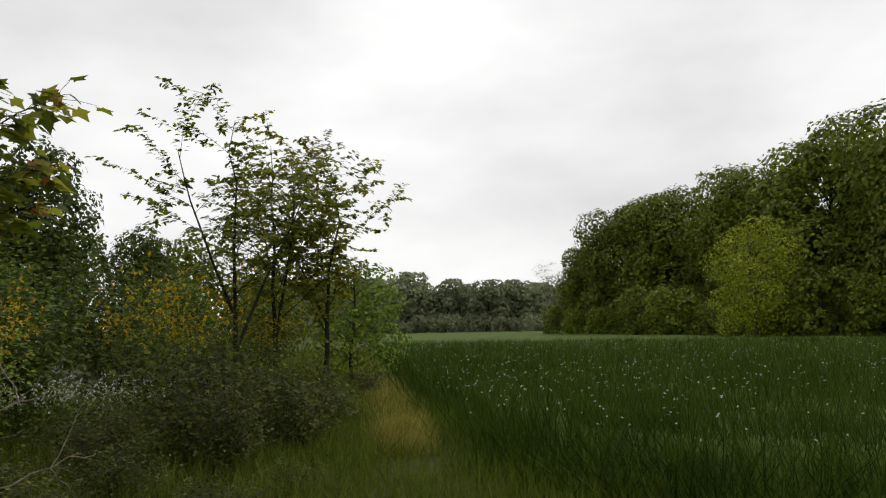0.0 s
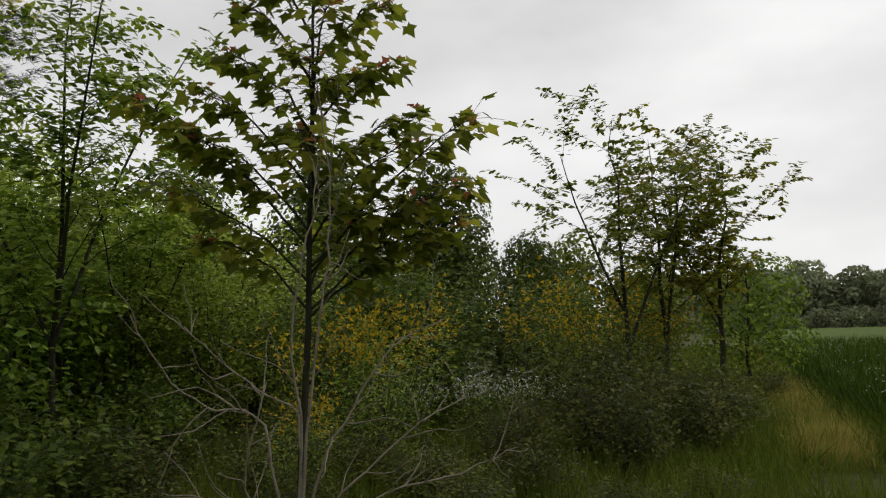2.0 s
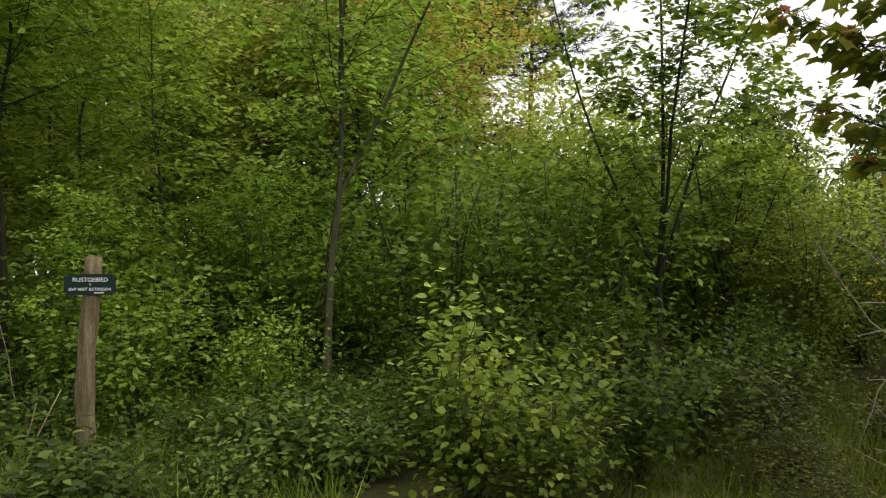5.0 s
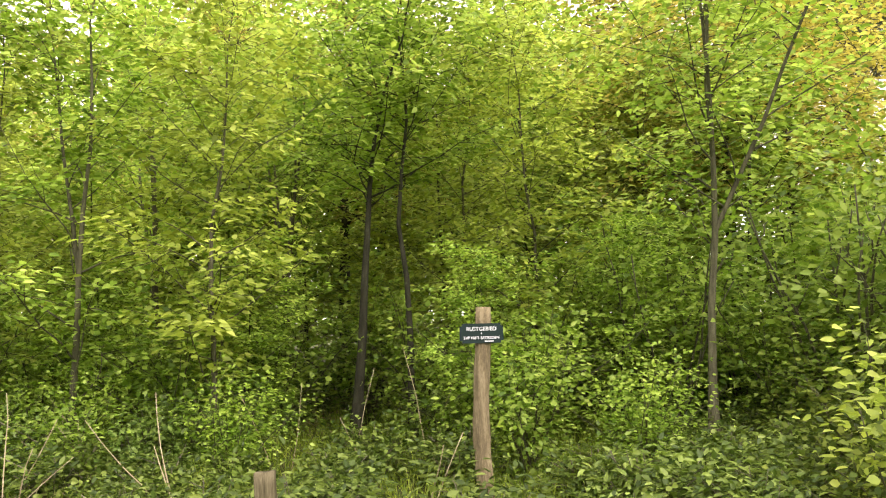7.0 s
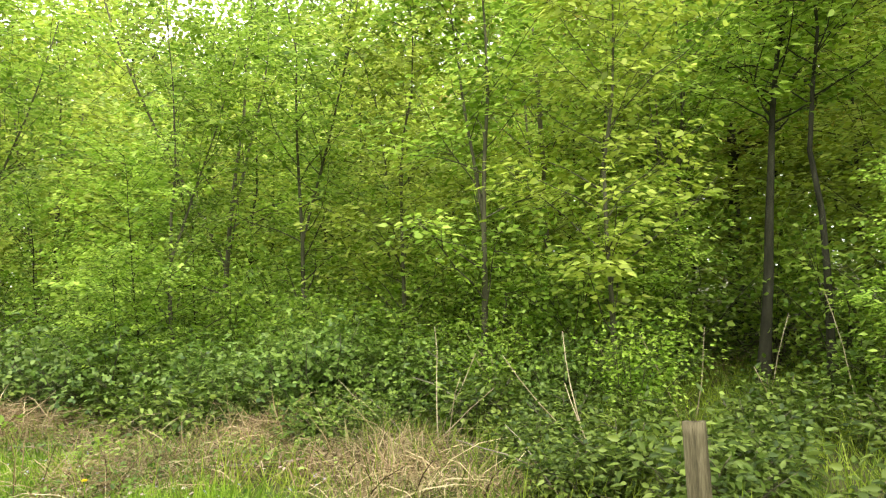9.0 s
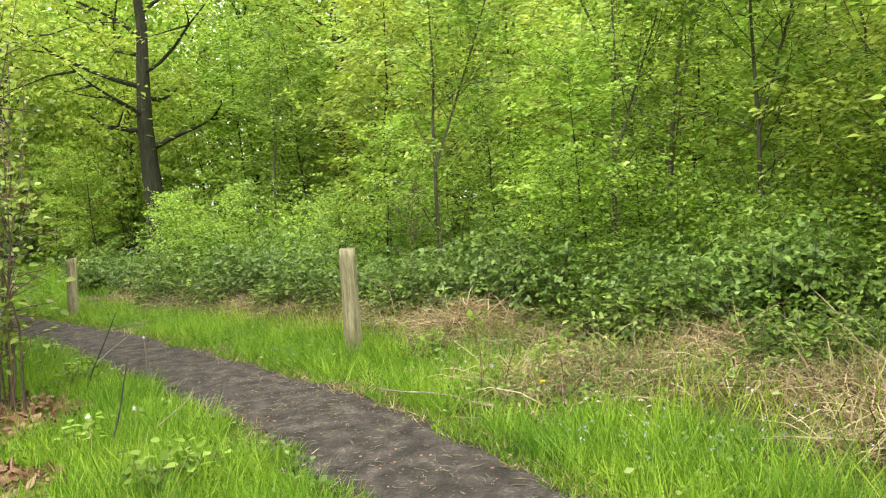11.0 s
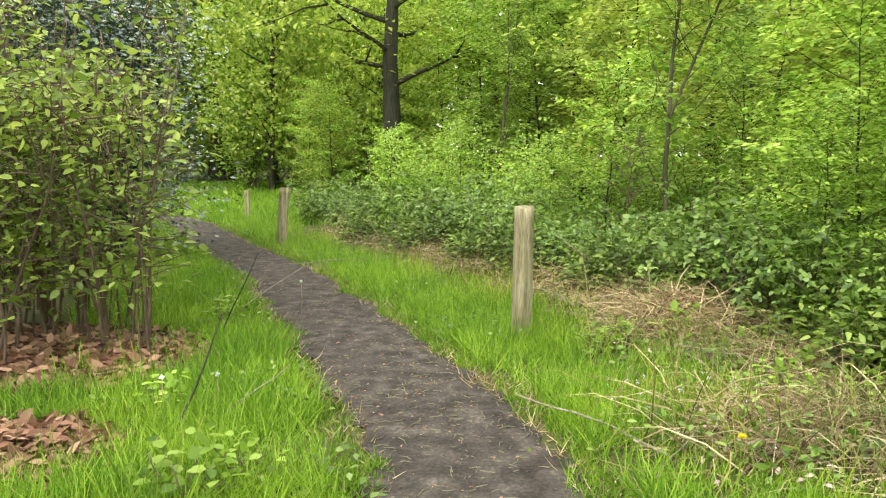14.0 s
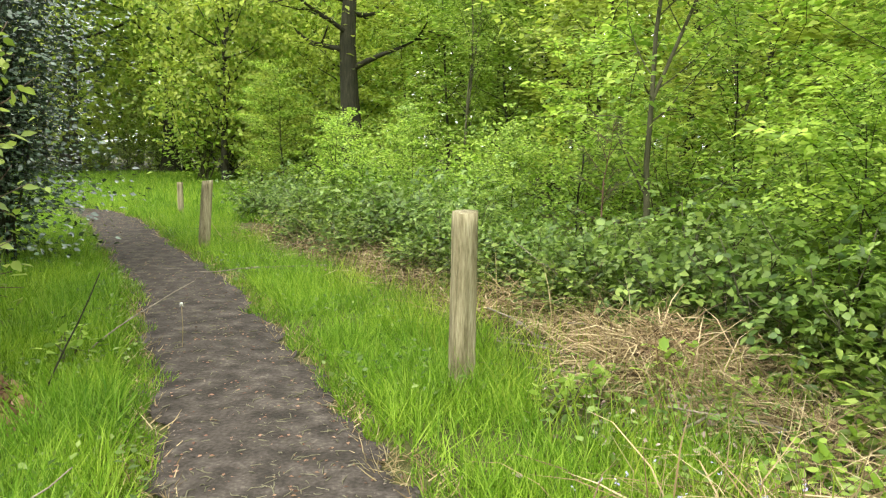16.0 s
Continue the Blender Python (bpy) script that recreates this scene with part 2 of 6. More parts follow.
# ---- mesh tools ----
def tri_mesh(name, verts, tris, mats, index=None, smooth=False):
    """A mesh of triangles from arrays."""
    me = bpy.data.meshes.new(name)
    v, f = np.asarray(verts, np.float32), np.asarray(tris, np.int32)
    me.vertices.add(len(v))
    me.vertices.foreach_set("co", v.ravel())
    me.loops.add(f.size)
    me.loops.foreach_set("vertex_index", f.ravel())
    me.polygons.add(len(f))
    me.polygons.foreach_set("loop_start", np.arange(0, f.size, 3, dtype=np.int32))
    if smooth:
        me.polygons.foreach_set("use_smooth", np.ones(len(f), bool))
    for m in mats if isinstance(mats, (list, tuple)) else [mats]:
        me.materials.append(m)
    if index is not None:
        me.polygons.foreach_set("material_index", np.asarray(index, np.int32))
    me.update(calc_edges=True)
    return me


class Shape:
    """Collects pieces of geometry as arrays."""

    def __init__(self):
        self.v, self.f, self.n = [], [], 0

    def add(self, v, f):
        self.v.append(np.asarray(v, float))
        self.f.append(np.asarray(f, int) + self.n)
        self.n += len(v)

    def mesh(self, name, mat, smooth=False):
        return tri_mesh(name, np.concatenate(self.v), np.concatenate(self.f), mat, None, smooth)


def tube(shape, pts, radii, sides=6):
    """A tapered, bent limb along pts."""
    p, r = np.asarray(pts, float), np.asarray(radii, float)
    way = np.gradient(p, axis=0)
    way /= np.linalg.norm(way, axis=1, keepdims=True) + 1e-9
    ref = np.array([1.0, 0, 0]) if abs(way[0, 0]) < 0.8 else np.array([0, 1.0, 0])
    a = np.cross(way, ref)
    a /= np.linalg.norm(a, axis=1, keepdims=True) + 1e-9
    b = np.cross(way, a)
    ang = np.arange(sides) * 2 * np.pi / sides
    rings = p[:, None] + r[:, None, None] * (np.cos(ang)[None, :, None] * a[:, None] + np.sin(ang)[None, :, None] * b[:, None])
    v = np.concatenate([rings.reshape(-1, 3), p[-1:]])
    f = []
    for k in range(len(p) - 1):
        i, j = np.arange(sides) + k * sides, (np.arange(sides) + 1) % sides + k * sides
        f += [np.stack([i, j, j + sides], 1), np.stack([i, j + sides, i + sides], 1)]
    i = np.arange(sides) + (len(p) - 1) * sides
    j = (np.arange(sides) + 1) % sides + (len(p) - 1) * sides
    f.append(np.stack([i, j, np.full(sides, len(v) - 1)], 1))
    shape.add(v, np.concatenate(f))


LEAF = (np.array([[0, 0, 0], [0.42, 0.3, 0.07], [1, 0, -0.06], [0.42, -0.3, 0.07]]), np.array([[0, 2, 1], [0, 3, 2]]))
LEAF5 = (np.array([[0, 0, 0], [0.24, 0.25, 0.06], [0.56, 0.25, 0.03], [1, 0, -0.1], [0.56, -0.25, 0.03], [0.24, -0.25, 0.06]]), np.array([[0, 3, 1], [1, 3, 2], [0, 5, 3], [5, 4, 3]]))
LEAF6 = (np.array([[0, 0, 0], [0.28, 0.27, 0.05], [0.66, 0.24, 0.03], [1, 0, -0.1], [0.66, -0.24, 0.03], [0.28, -0.27, 0.05], [0.5, 0, -0.03]]),
         np.array([[0, 6, 1], [1, 6, 2], [2, 6, 3], [3, 6, 4], [4, 6, 5], [5, 6, 0]]))
BLADE = (np.array([[0, 0.5, 0], [0, -0.5, 0], [0.55, 0.36, 0.06], [0.55, -0.36, 0.06], [1, 0, 0.22]]), np.array([[0, 1, 3], [0, 3, 2], [2, 3, 4]]))
THIN = (np.array([[0, 0.5, 0], [0, -0.5, 0], [1, 0, 0.15]]), np.array([[0, 1, 2]]))
TUFT = (np.array([[0, 0.04, 0], [0, -0.04, 0], [1, 0.3, 0.2], [0, 0.04, 0], [0, -0.04, 0], [1, -0.3, 0.2], [0, 0, 0.04], [0, 0, -0.04], [1, 0, -0.3],
                  [0, 0, 0.04], [0, 0, -0.04], [0.9, 0.1, 0.5]]), np.array([[0, 1, 2], [3, 4, 5], [6, 7, 8], [9, 10, 11]]))


ARC = (np.array([[0, 0.5, 0], [0, -0.5, 0], [0.3, 0.42, 0.16], [0.3, -0.42, 0.16], [0.65, 0.3, 0.17], [0.65, -0.3, 0.17], [1, 0, -0.02]]), np.array([[0, 1, 3], [0, 3, 2], [2, 3, 5], [2, 5, 4], [4, 5, 6]]))


def three_leaflets():
    """A bramble leaf: three leaflets on one short stalk."""
    v, f, k = [], [], 0
    for turn, foot, far in ((0, 0.3, 0.75), (75, 0.22, 0.6), (-75, 0.22, 0.6)):
        c, q = math.cos(radians(turn)), math.sin(radians(turn))
        p = LEAF5[0] * far * (1, 1.25, 1) + (0.04, 0, 0)
        v.append(np.column_stack([foot + p[:, 0] * c - p[:, 1] * q, p[:, 0] * q + p[:, 1] * c, p[:, 2] - 0.12 * p[:, 0]]))
        f.append(LEAF5[1] + k)
        k += len(p)
    return np.concatenate(v), np.concatenate(f)


TRIPLE = three_leaflets()
NETTLE = (LEAF5[0] * (1, 0.78, 1.3), LEAF5[1])


def maple_leaf():
    out = []
    for ang, rad in ((180, 0.12), (140, 0.42), (118, 0.3), (72, 0.62), (48, 0.4), (20, 0.5), (0, 0.8), (-20, 0.5), (-48, 0.4), (-72, 0.62), (-118, 0.3), (-140, 0.42)):
        out.append((0.35 + rad * math.cos(radians(ang)), rad * math.sin(radians(ang)), -0.1 * rad))
    v = np.array([(0.35, 0, 0.03)] + out)
    k = len(out)
    return v, np.array([[0, 1 + i, 1 + (i + 1) % k] for i in range(k)])


MAPLE = maple_leaf()


def scatter(kind, pos, way, size, up=None, rng=RNG, width=None):
    """Copies of a small shape at pos, pointing along way, in arrays."""
    tv, tf = kind
    pos, way = np.asarray(pos, float), np.asarray(way, float)
    n = len(pos)
    way = way / (np.linalg.norm(way, axis=1, keepdims=True) + 1e-9)
    if up is None:
        up = np.array([0, 0, 1.0]) + rng.normal(0, 0.45, (n, 3))
    side = np.cross(up, way)
    side /= np.linalg.norm(side, axis=1, keepdims=True) + 1e-9
    top = np.cross(way, side)
    size = np.broadcast_to(np.asarray(size, float), (n,))
    wide = size if width is None else np.broadcast_to(np.asarray(width, float), (n,))
    v = pos[:, None] + size[:, None, None] * (tv[None, :, 0, None] * way[:, None] + tv[None, :, 2, None] * top[:, None]) \
        + wide[:, None, None] * tv[None, :, 1, None] * side[:, None]
    f = tf[None] + (np.arange(n) * len(tv))[:, None, None]
    return v.reshape(-1, 3), f.reshape(-1, 3)


def part(name, me, parent, label=""):
    ob = new(name, me)
    ob.parent = parent
    if label:
        ob["label"] = label
    return ob


def thing(name, label, category, group="", kind="", m=None):
    ob = new(name)
    ob.empty_display_size = 0.2
    if m is not None:
        ob.matrix_basis = m
    return tagged(ob, label, category, group, kind)


def bent(start, way, length, steps, wobble, lift, rng):
    """A crooked line that bends upwards by lift."""
    p, w = [np.array(start, float)], np.array(way, float)
    w /= np.linalg.norm(w)
    for _ in range(steps):
        w = w + rng.normal(0, wobble, 3) + (0, 0, lift)
        w /= np.linalg.norm(w)
        p.append(p[-1] + w * length / steps)
    return np.array(p)


def tree(name, label, H, r0, seed, crown=(0.2, 1.0), spread=0.28, limbs=16, leaves=4000, size=0.08, leaf=M_SPRING, bark=M_BARK, kind=LEAF,
         lean=(0, 0), fork=None, rise=0.9, category="tree", group="", cloud=0.22, sides=7, shape_power=0.7, twigs=4, level=0.5):
    """A tree with a tapered crooked trunk, forking limbs and a crown of single leaves. Its foot is at the origin."""
    rng = np.random.default_rng(seed)
    ob = thing(name, label, category, group)
    k = 10
    zs = np.linspace(0, H, k)
    wob = np.cumsum(rng.normal(0, 0.015 * H, (k, 2)), axis=0) * np.linspace(0, 1, k)[:, None]
    spine = np.column_stack([wob[:, 0] + lean[0] * zs / H, wob[:, 1] + lean[1] * zs / H, zs])
    rad = r0 * (1 - 0.93 * np.linspace(0, 1, k) ** 0.8)
    rad[0] *= 1.35
    trunk = Shape()
    tube(trunk, spine, rad, sides)
    spines = [(spine, rad)]
    if fork:
        for ang, share, tall in fork:
            i = int(share * (k - 1))
            line = bent(spine[i], (math.cos(ang) * 0.42, math.sin(ang) * 0.42, 1), H * tall - zs[i], 7, 0.05, 0.05, rng)
            r = np.linspace(rad[i] * 0.8, 0.008, len(line))
            limb = Shape()
            tube(limb, line, r, sides)
            part("limb", limb.mesh("limb", bark, True), ob)
            spines.append((line, r))
    part("trunk", trunk.mesh("trunk", bark, True), ob)
    branch, ends = Shape(), []
    for n in range(limbs):
        line, r = spines[n % len(spines)]
        f = crown[0] + (crown[1] - crown[0]) * ((n + rng.random()) / limbs)
        h = f * H
        z = line[:, 2]
        if not z[0] <= h <= z[-1]:
            h = z[0] + (z[-1] - z[0]) * (0.2 + 0.75 * rng.random())
        at = np.array([np.interp(h, z, line[:, c]) for c in range(3)])
        rr = np.interp(h, z, r)
        u = np.clip((h / H - crown[0]) / (crown[1] - crown[0] + 1e-6), 0, 1)
        reach = spread * H * (0.35 + 0.65 * np.sin(np.pi * (0.18 + 0.78 * u)) ** shape_power) * rng.uniform(0.65, 1.15)
        ang = n * 2.4 + rng.normal(0, 0.4)
        limb = bent(at, (math.cos(ang), math.sin(ang), rise * rng.uniform(0.5, 1.3)), reach, 5, 0.13, 0.03, rng)
        tube(branch, limb, np.linspace(max(rr * 0.42, 0.005), 0.003, len(limb)), 4)
        ends.append(limb)
        for _ in range(twigs):
            i = rng.integers(1, len(limb))
            side = rng.normal(0, 1, 3) * (1, 1, 0.35) + (math.cos(ang) * 0.8, math.sin(ang) * 0.8, 0.2)
            tw = bent(limb[i], side, reach * rng.uniform(0.3, 0.6), 3, 0.15, 0.02, rng)
            tube(branch, tw, np.linspace(max(rr * 0.2, 0.004), 0.002, len(tw)), 3)
            ends.append(tw)
    tagged(part("branchwork", branch.mesh("branchwork", bark, True), ob), kind="stuff")
    pts, along = [], []
    weights = np.array([np.linalg.norm(e[-1] - e[0]) for e in ends])
    for e, c in zip(ends, rng.multinomial(leaves, weights / weights.sum())):
        u = rng.beta(1.7, 1.0, c) * (len(e) - 1)
        i = np.minimum(u.astype(int), len(e) - 2)
        pts.append(e[i] + (e[i + 1] - e[i]) * (u - i)[:, None])
        along.append(e[i + 1] - e[i])
    pts, along = np.concatenate(pts), np.concatenate(along)
    along /= np.linalg.norm(along, axis=1, keepdims=True) + 1e-9
    # leaves stand alternately left and right of their twig, in flat sprays
    across = np.cross(along, (0, 0, 1.0)) * rng.choice([-1.0, 1.0], len(pts))[:, None]
    wide = cloud * spread * H * 0.5
    jit = rng.normal(0, 1, pts.shape) * wide * (0.75, 0.75, level * 0.6) + across * (wide * rng.random(len(pts)))[:, None]
    way = along * 0.6 + across * 0.9 + rng.normal(0, 0.4, pts.shape)
    way[:, 2] = way[:, 2] * 0.4 - 0.18
    out = np.column_stack([pts[:, 0], pts[:, 1], np.zeros(len(pts))])
    out /= np.linalg.norm(out, axis=1, keepdims=True) + 0.2
    v, f = scatter(kind, pts + jit, way, size * rng.uniform(0.55, 1.3, len(pts)), np.array([0, 0, 1.0]) + 0.5 * out + rng.normal(0, 0.3, pts.shape), rng, size * rng.uniform(0.75, 1.35, len(pts)))
    tagged(part("crown", tri_mesh("crown", v, f, leaf), ob), kind="stuff")
    return ob


def lumpy_tree(name, label, H, W, r0, seed, leaves, size, leaf, bark=M_BARKDARK, lobes=16, foot=0.04, group="", category="tree", cone=0.0):
    """A full-leaved tree: trunk, limbs, and a crown of leaf clumps with dents between them."""
    rng = np.random.default_rng(seed)
    ob = thing(name, label, category, group)
    trunk = Shape()
    zs = np.linspace(0, H * 0.9, 9)
    spine = np.column_stack([np.cumsum(rng.normal(0, 0.008 * H, (9, 2)), 0), zs])
    spine[:, :2] -= spine[0, :2]
    tube(trunk, spine, r0 * (1.1 - zs / H), 9)
    part("trunk", trunk.mesh("trunk", bark, True), ob)
    branch, centres, radii = Shape(), [], []
    for n in range(lobes):
        u = (n + 0.5) / lobes
        z = H * (foot + 0.1 + (0.8 - foot) * u)
        out = W * (1 - cone * u) * math.sqrt(max(0.05, 1 - (2 * (0.1 + 0.8 * u) - 1) ** 2 * 0.9)) * rng.uniform(0.45, 0.8)
        a = n * 2.4 + rng.normal(0, 0.3)
        c = np.array([out * math.cos(a), out * math.sin(a), z])
        centres.append(c)
        radii.append((W * (1 - 0.6 * cone * u) * 0.4 + 0.02 * H) * rng.uniform(0.75, 1.2))
        s = np.array([np.interp(z - 0.12 * H, zs, spine[:, k]) for k in range(3)])
        tube(branch, np.array([s, (s + c) / 2 + rng.normal(0, 0.05 * W, 3), c]), [r0 * 0.3, r0 * 0.2, r0 * 0.08], 5)
    centres.append(np.array([0, 0, H - 0.3 * W * (1 - cone)]))
    radii.append(0.36 * W * (1 - 0.75 * cone))
    tagged(part("branchwork", branch.mesh("branchwork", bark, True), ob), kind="stuff")
    pos, ways, ups = [], [], []
    share = np.array(radii) ** 2
    for c, r, k in zip(centres, radii, rng.multinomial(leaves, share / share.sum())):
        d = rng.normal(0, 1, (k, 3))
        d[:, 2] += 0.15
        d /= np.linalg.norm(d, axis=1, keepdims=True)
        bump = 1 + 0.16 * np.sin(5 * d[:, 0] + seed + c[2]) * np.sin(5 * d[:, 1] + c[0]) + 0.1 * np.sin(9 * d[:, 2] + 7 * d[:, 0] + c[1])
        p = c + d * (r * bump * rng.uniform(0.78, 1.03, k))[:, None] * (1, 1, 0.85)
        t = np.cross(d, rng.normal(0, 1, (k, 3))) + d * 0.25
        t[:, 2] -= 0.25
        pos.append(p)
        ways.append(t)
        ups.append(d + rng.normal(0, 0.4, (k, 3)) + (0, 0, 0.4))
    pos = np.concatenate(pos)
    pos[:, 2] = np.maximum(pos[:, 2], 0.1)
    v, f = scatter(LEAF, pos, np.concatenate(ways), size * rng.uniform(0.6, 1.3, len(pos)), np.concatenate(ups), rng, size * rng.uniform(0.9, 1.5, len(pos)))
    tagged(part("crown", tri_mesh("crown", v, f, leaf), ob), kind="stuff")
    return ob


def at(x, y, turn=0.0, s=1.0, z=0.0, tall=1.0):
    return pose(x, y, z, 0, 0, turn) @ Matrix.Diagonal((s, s, s * tall, 1))


def bush(name, label, H, W, seed, leaves=2500, size=0.07, leaf=M_MID, stem=M_BARK, kind=LEAF, stems=9, category="bush", group="", flowers=None, low=0.1):
    """Stems from one root and a cloud of leaves along them."""
    rng = np.random.default_rng(seed)
    ob = thing(name, label, category, group)
    wood, ends = Shape(), []
    for n in range(stems):
        ang = n * 2.4 + rng.normal(0, 0.4)
        out = rng.uniform(0.2, 1.0)
        line = bent((rng.normal(0, 0.05 * W), rng.normal(0, 0.05 * W), 0), (math.cos(ang) * out * W / H, math.sin(ang) * out * W / H, 1.0), H * rng.uniform(0.7, 1.1), 6, 0.14, -0.03 * out, rng)
        tube(wood, line, np.linspace(0.005 + 0.004 * H, 0.003, len(line)), 4)
        ends.append(line)
        for _ in range(2):
            i = rng.integers(1, len(line) - 1)
            tw = bent(line[i], rng.normal(0, 1, 3) + (0, 0, 0.5), 0.4 * H * rng.uniform(0.4, 1), 3, 0.2, 0.0, rng)
            tw[:, 2] = np.maximum(tw[:, 2], 0.03)
            tube(wood, tw, np.linspace(0.005, 0.002, len(tw)), 3)
            ends.append(tw)
    tagged(part("stemwork", wood.mesh("stemwork", stem, True), ob), kind="stuff")
    weights = np.array([np.linalg.norm(e[-1] - e[0]) for e in ends])
    pts = []
    for e, c in zip(ends, rng.multinomial(leaves, weights / weights.sum())):
        u = np.clip(rng.beta(1.5, 1.0, c) * (1 - low) + low, 0, 0.999) * (len(e) - 1)
        i = np.minimum(u.astype(int), len(e) - 2)
        pts.append(e[i] + (e[i + 1] - e[i]) * (u - i)[:, None])
    pts = np.concatenate(pts)
    jit = rng.normal(0, 0.13, pts.shape) * (W + H) * 0.5
    pts = pts + jit
    pts[:, 2] = np.abs(pts[:, 2]) + 0.02
    way = jit / ((W + H) * 0.065) + rng.normal(0, 0.5, pts.shape)
    way[:, 2] *= 0.4
    out = pts * (1, 1, 0) / (np.linalg.norm(pts[:, :2], axis=1, keepdims=True) + 0.2)
    v, f = scatter(kind, pts, way, size * rng.uniform(0.5, 1.15, len(pts)), np.array([0, 0, 1.0]) + 0.6 * out + rng.normal(0, 0.35, pts.shape), rng, size * rng.uniform(0.8, 1.3, len(pts)))
    tagged(part("foliage", tri_mesh("foliage", v, f, leaf), ob), kind="stuff")
    if flowers:
        mat, count, fs = flowers
        pick = pts[np.argsort(pts[:, 2] + rng.normal(0, 0.12 * H, len(pts)))[-count:]] + rng.normal(0, 0.02, (count, 3))
        v, f = scatter(LEAF, np.repeat(pick, 3, 0), rng.normal(0, 1, (count * 3, 3)), fs, rng=rng)
        part("blossom", tri_mesh("blossom", v, f, mat), ob)
    return ob


def stuff(name, label, category, me):
    return tagged(new(name, me), label, category, kind="stuff")


# ---- path line ----
PATH_LINE = np.array([(1.1, -2.5), (1.5, -1.0), (1.78, 1.0), (1.92, 2.6), (1.75, 3.8), (1.25, 5.4), (0.95, 6.0), (0.35, 7.2), (-0.45, 8.7), (-1.45, 10.5), (-2.75, 12.4), (-4.0, 14.3), (-5.3, 16.3), (-6.8, 17.9), (-9.0, 18.7), (-12.5, 19.2)])
PATH_HALF = 0.5


def smooth_line(line, steps=8):
    out = []
    for i in range(len(line) - 1):
        p0, p1, p2, p3 = line[max(i - 1, 0)], line[i], line[i + 1], line[min(i + 2, len(line) - 1)]
        for t in np.linspace(0, 1, steps, endpoint=False):
            out.append(0.5 * (2 * p1 + (p2 - p0) * t + (2 * p0 - 5 * p1 + 4 * p2 - p3) * t * t + (3 * p1 - p0 - 3 * p2 + p3) * t ** 3))
    return np.array(out + [line[-1]])


PATH_FINE = smooth_line(PATH_LINE)


def path_distance(xy):
    d = np.full(len(xy), 99.0)
    for p in PATH_FINE:
        d = np.minimum(d, np.hypot(xy[:, 0] - p[0], xy[:, 1] - p[1]))
    return d


def patchy(xy, scale, seed=0.0):
    """Smooth noise from about -1 to 1 for a set of places."""
    x, y = xy[:, 0] / scale + seed, xy[:, 1] / scale - seed
    return (np.sin(1.7 * x + 1.3 * np.sin(1.1 * y)) + np.sin(2.3 * y + 1.7 * np.sin(0.9 * x + 1)) + 0.5 * np.sin(4.1 * x - 3.3 * y)) / 2.5


# ---- ground ----
def ground():
    xs = np.concatenate([[-2500, -600, -150, -60], np.linspace(-30, 30, 61), [60, 150, 600, 2500]])
    ys = np.concatenate([[-2500, -600, -150, -60], np.linspace(-30, 30, 61), [60, 150, 600, 2500]])
    gx, gy = np.meshgrid(xs, ys)
    xy = np.column_stack([gx.ravel(), gy.ravel()])
    z = -0.01 + 0.0 * xy[:, 0]
    n = len(xs)
    i = (np.arange(len(ys) - 1)[:, None] * n + np.arange(n - 1)[None]).ravel()
    f = np.concatenate([np.stack([i, i + 1, i + n + 1], 1), np.stack([i, i + n + 1, i + n], 1)])
    tagged(new("ground", tri_mesh("ground", np.column_stack([xy, z]), f, M_GROUND)), "mossy dark soil with low weeds under the plants", "ground", kind="structure")


ground()


def soil_path():
    rng = np.random.default_rng(3)
    line = smooth_line(PATH_LINE, 32)
    way = np.gradient(line, axis=0)
    way /= np.linalg.norm(way, axis=1, keepdims=True)
    side = np.column_stack([way[:, 1], -way[:, 0]])
    cols = np.linspace(-1, 1, 23)
    v = []
    for i, (p, s) in enumerate(zip(line, side)):
        half = PATH_HALF + 0.045 * math.sin(i * 0.23) + 0.03 * math.sin(i * 0.61 + 1) + rng.normal(0, 0.012)
        q = p + s * cols[:, None] * half
        hollow = 0.0016 * patchy(q, 0.4) + 0.0007 * patchy(q, 0.13, 2.0) + rng.normal(0, 0.0022, len(cols))
        v += list(np.column_stack([q, 0.016 - 0.014 * np.abs(cols) ** 3 + hollow * (1 - cols ** 4) + 0.004]))
    n = len(cols)
    i = (np.arange(len(line) - 1)[:, None] * n + np.arange(n - 1)[None]).ravel()
    f = np.concatenate([np.stack([i, i + n + 1, i + 1], 1), np.stack([i, i + n, i + n + 1], 1)])
    tagged(new("path", tri_mesh("path", v, f, M_SOIL, None, True)), "trodden dark brown earth footpath strewn with small twigs", "path", kind="structure")


soil_path()

# ---- the field ----
CROP_EDGE = np.array([(-40, -1.5), (-6, -5.6), (-1.6, -7.3), (-0.2, -8.6), (0.55, -11.6), (2.9, -20), (7.5, -38), (12.8, -57.7), (26, -117), (34, -150)])


def crop_side(xy):
    """How far a place lies inside the crop, across its edge line."""
    best = np.full(len(xy), 1e9)
    sign = np.ones(len(xy))
    for a, b in zip(CROP_EDGE[:-1], CROP_EDGE[1:]):
        d = b - a
        t = np.clip(((xy - a) @ d) / (d @ d), 0, 1)
        off = xy - (a + t[:, None] * d)
        dist = np.hypot(off[:, 0], off[:, 1])
        cr = d[0] * off[:, 1] - d[1] * off[:, 0]
        near = dist < best
        best = np.where(near, dist, best)
        sign = np.where(near, np.where(cr < 0, 1, -1), sign)
    return best * sign


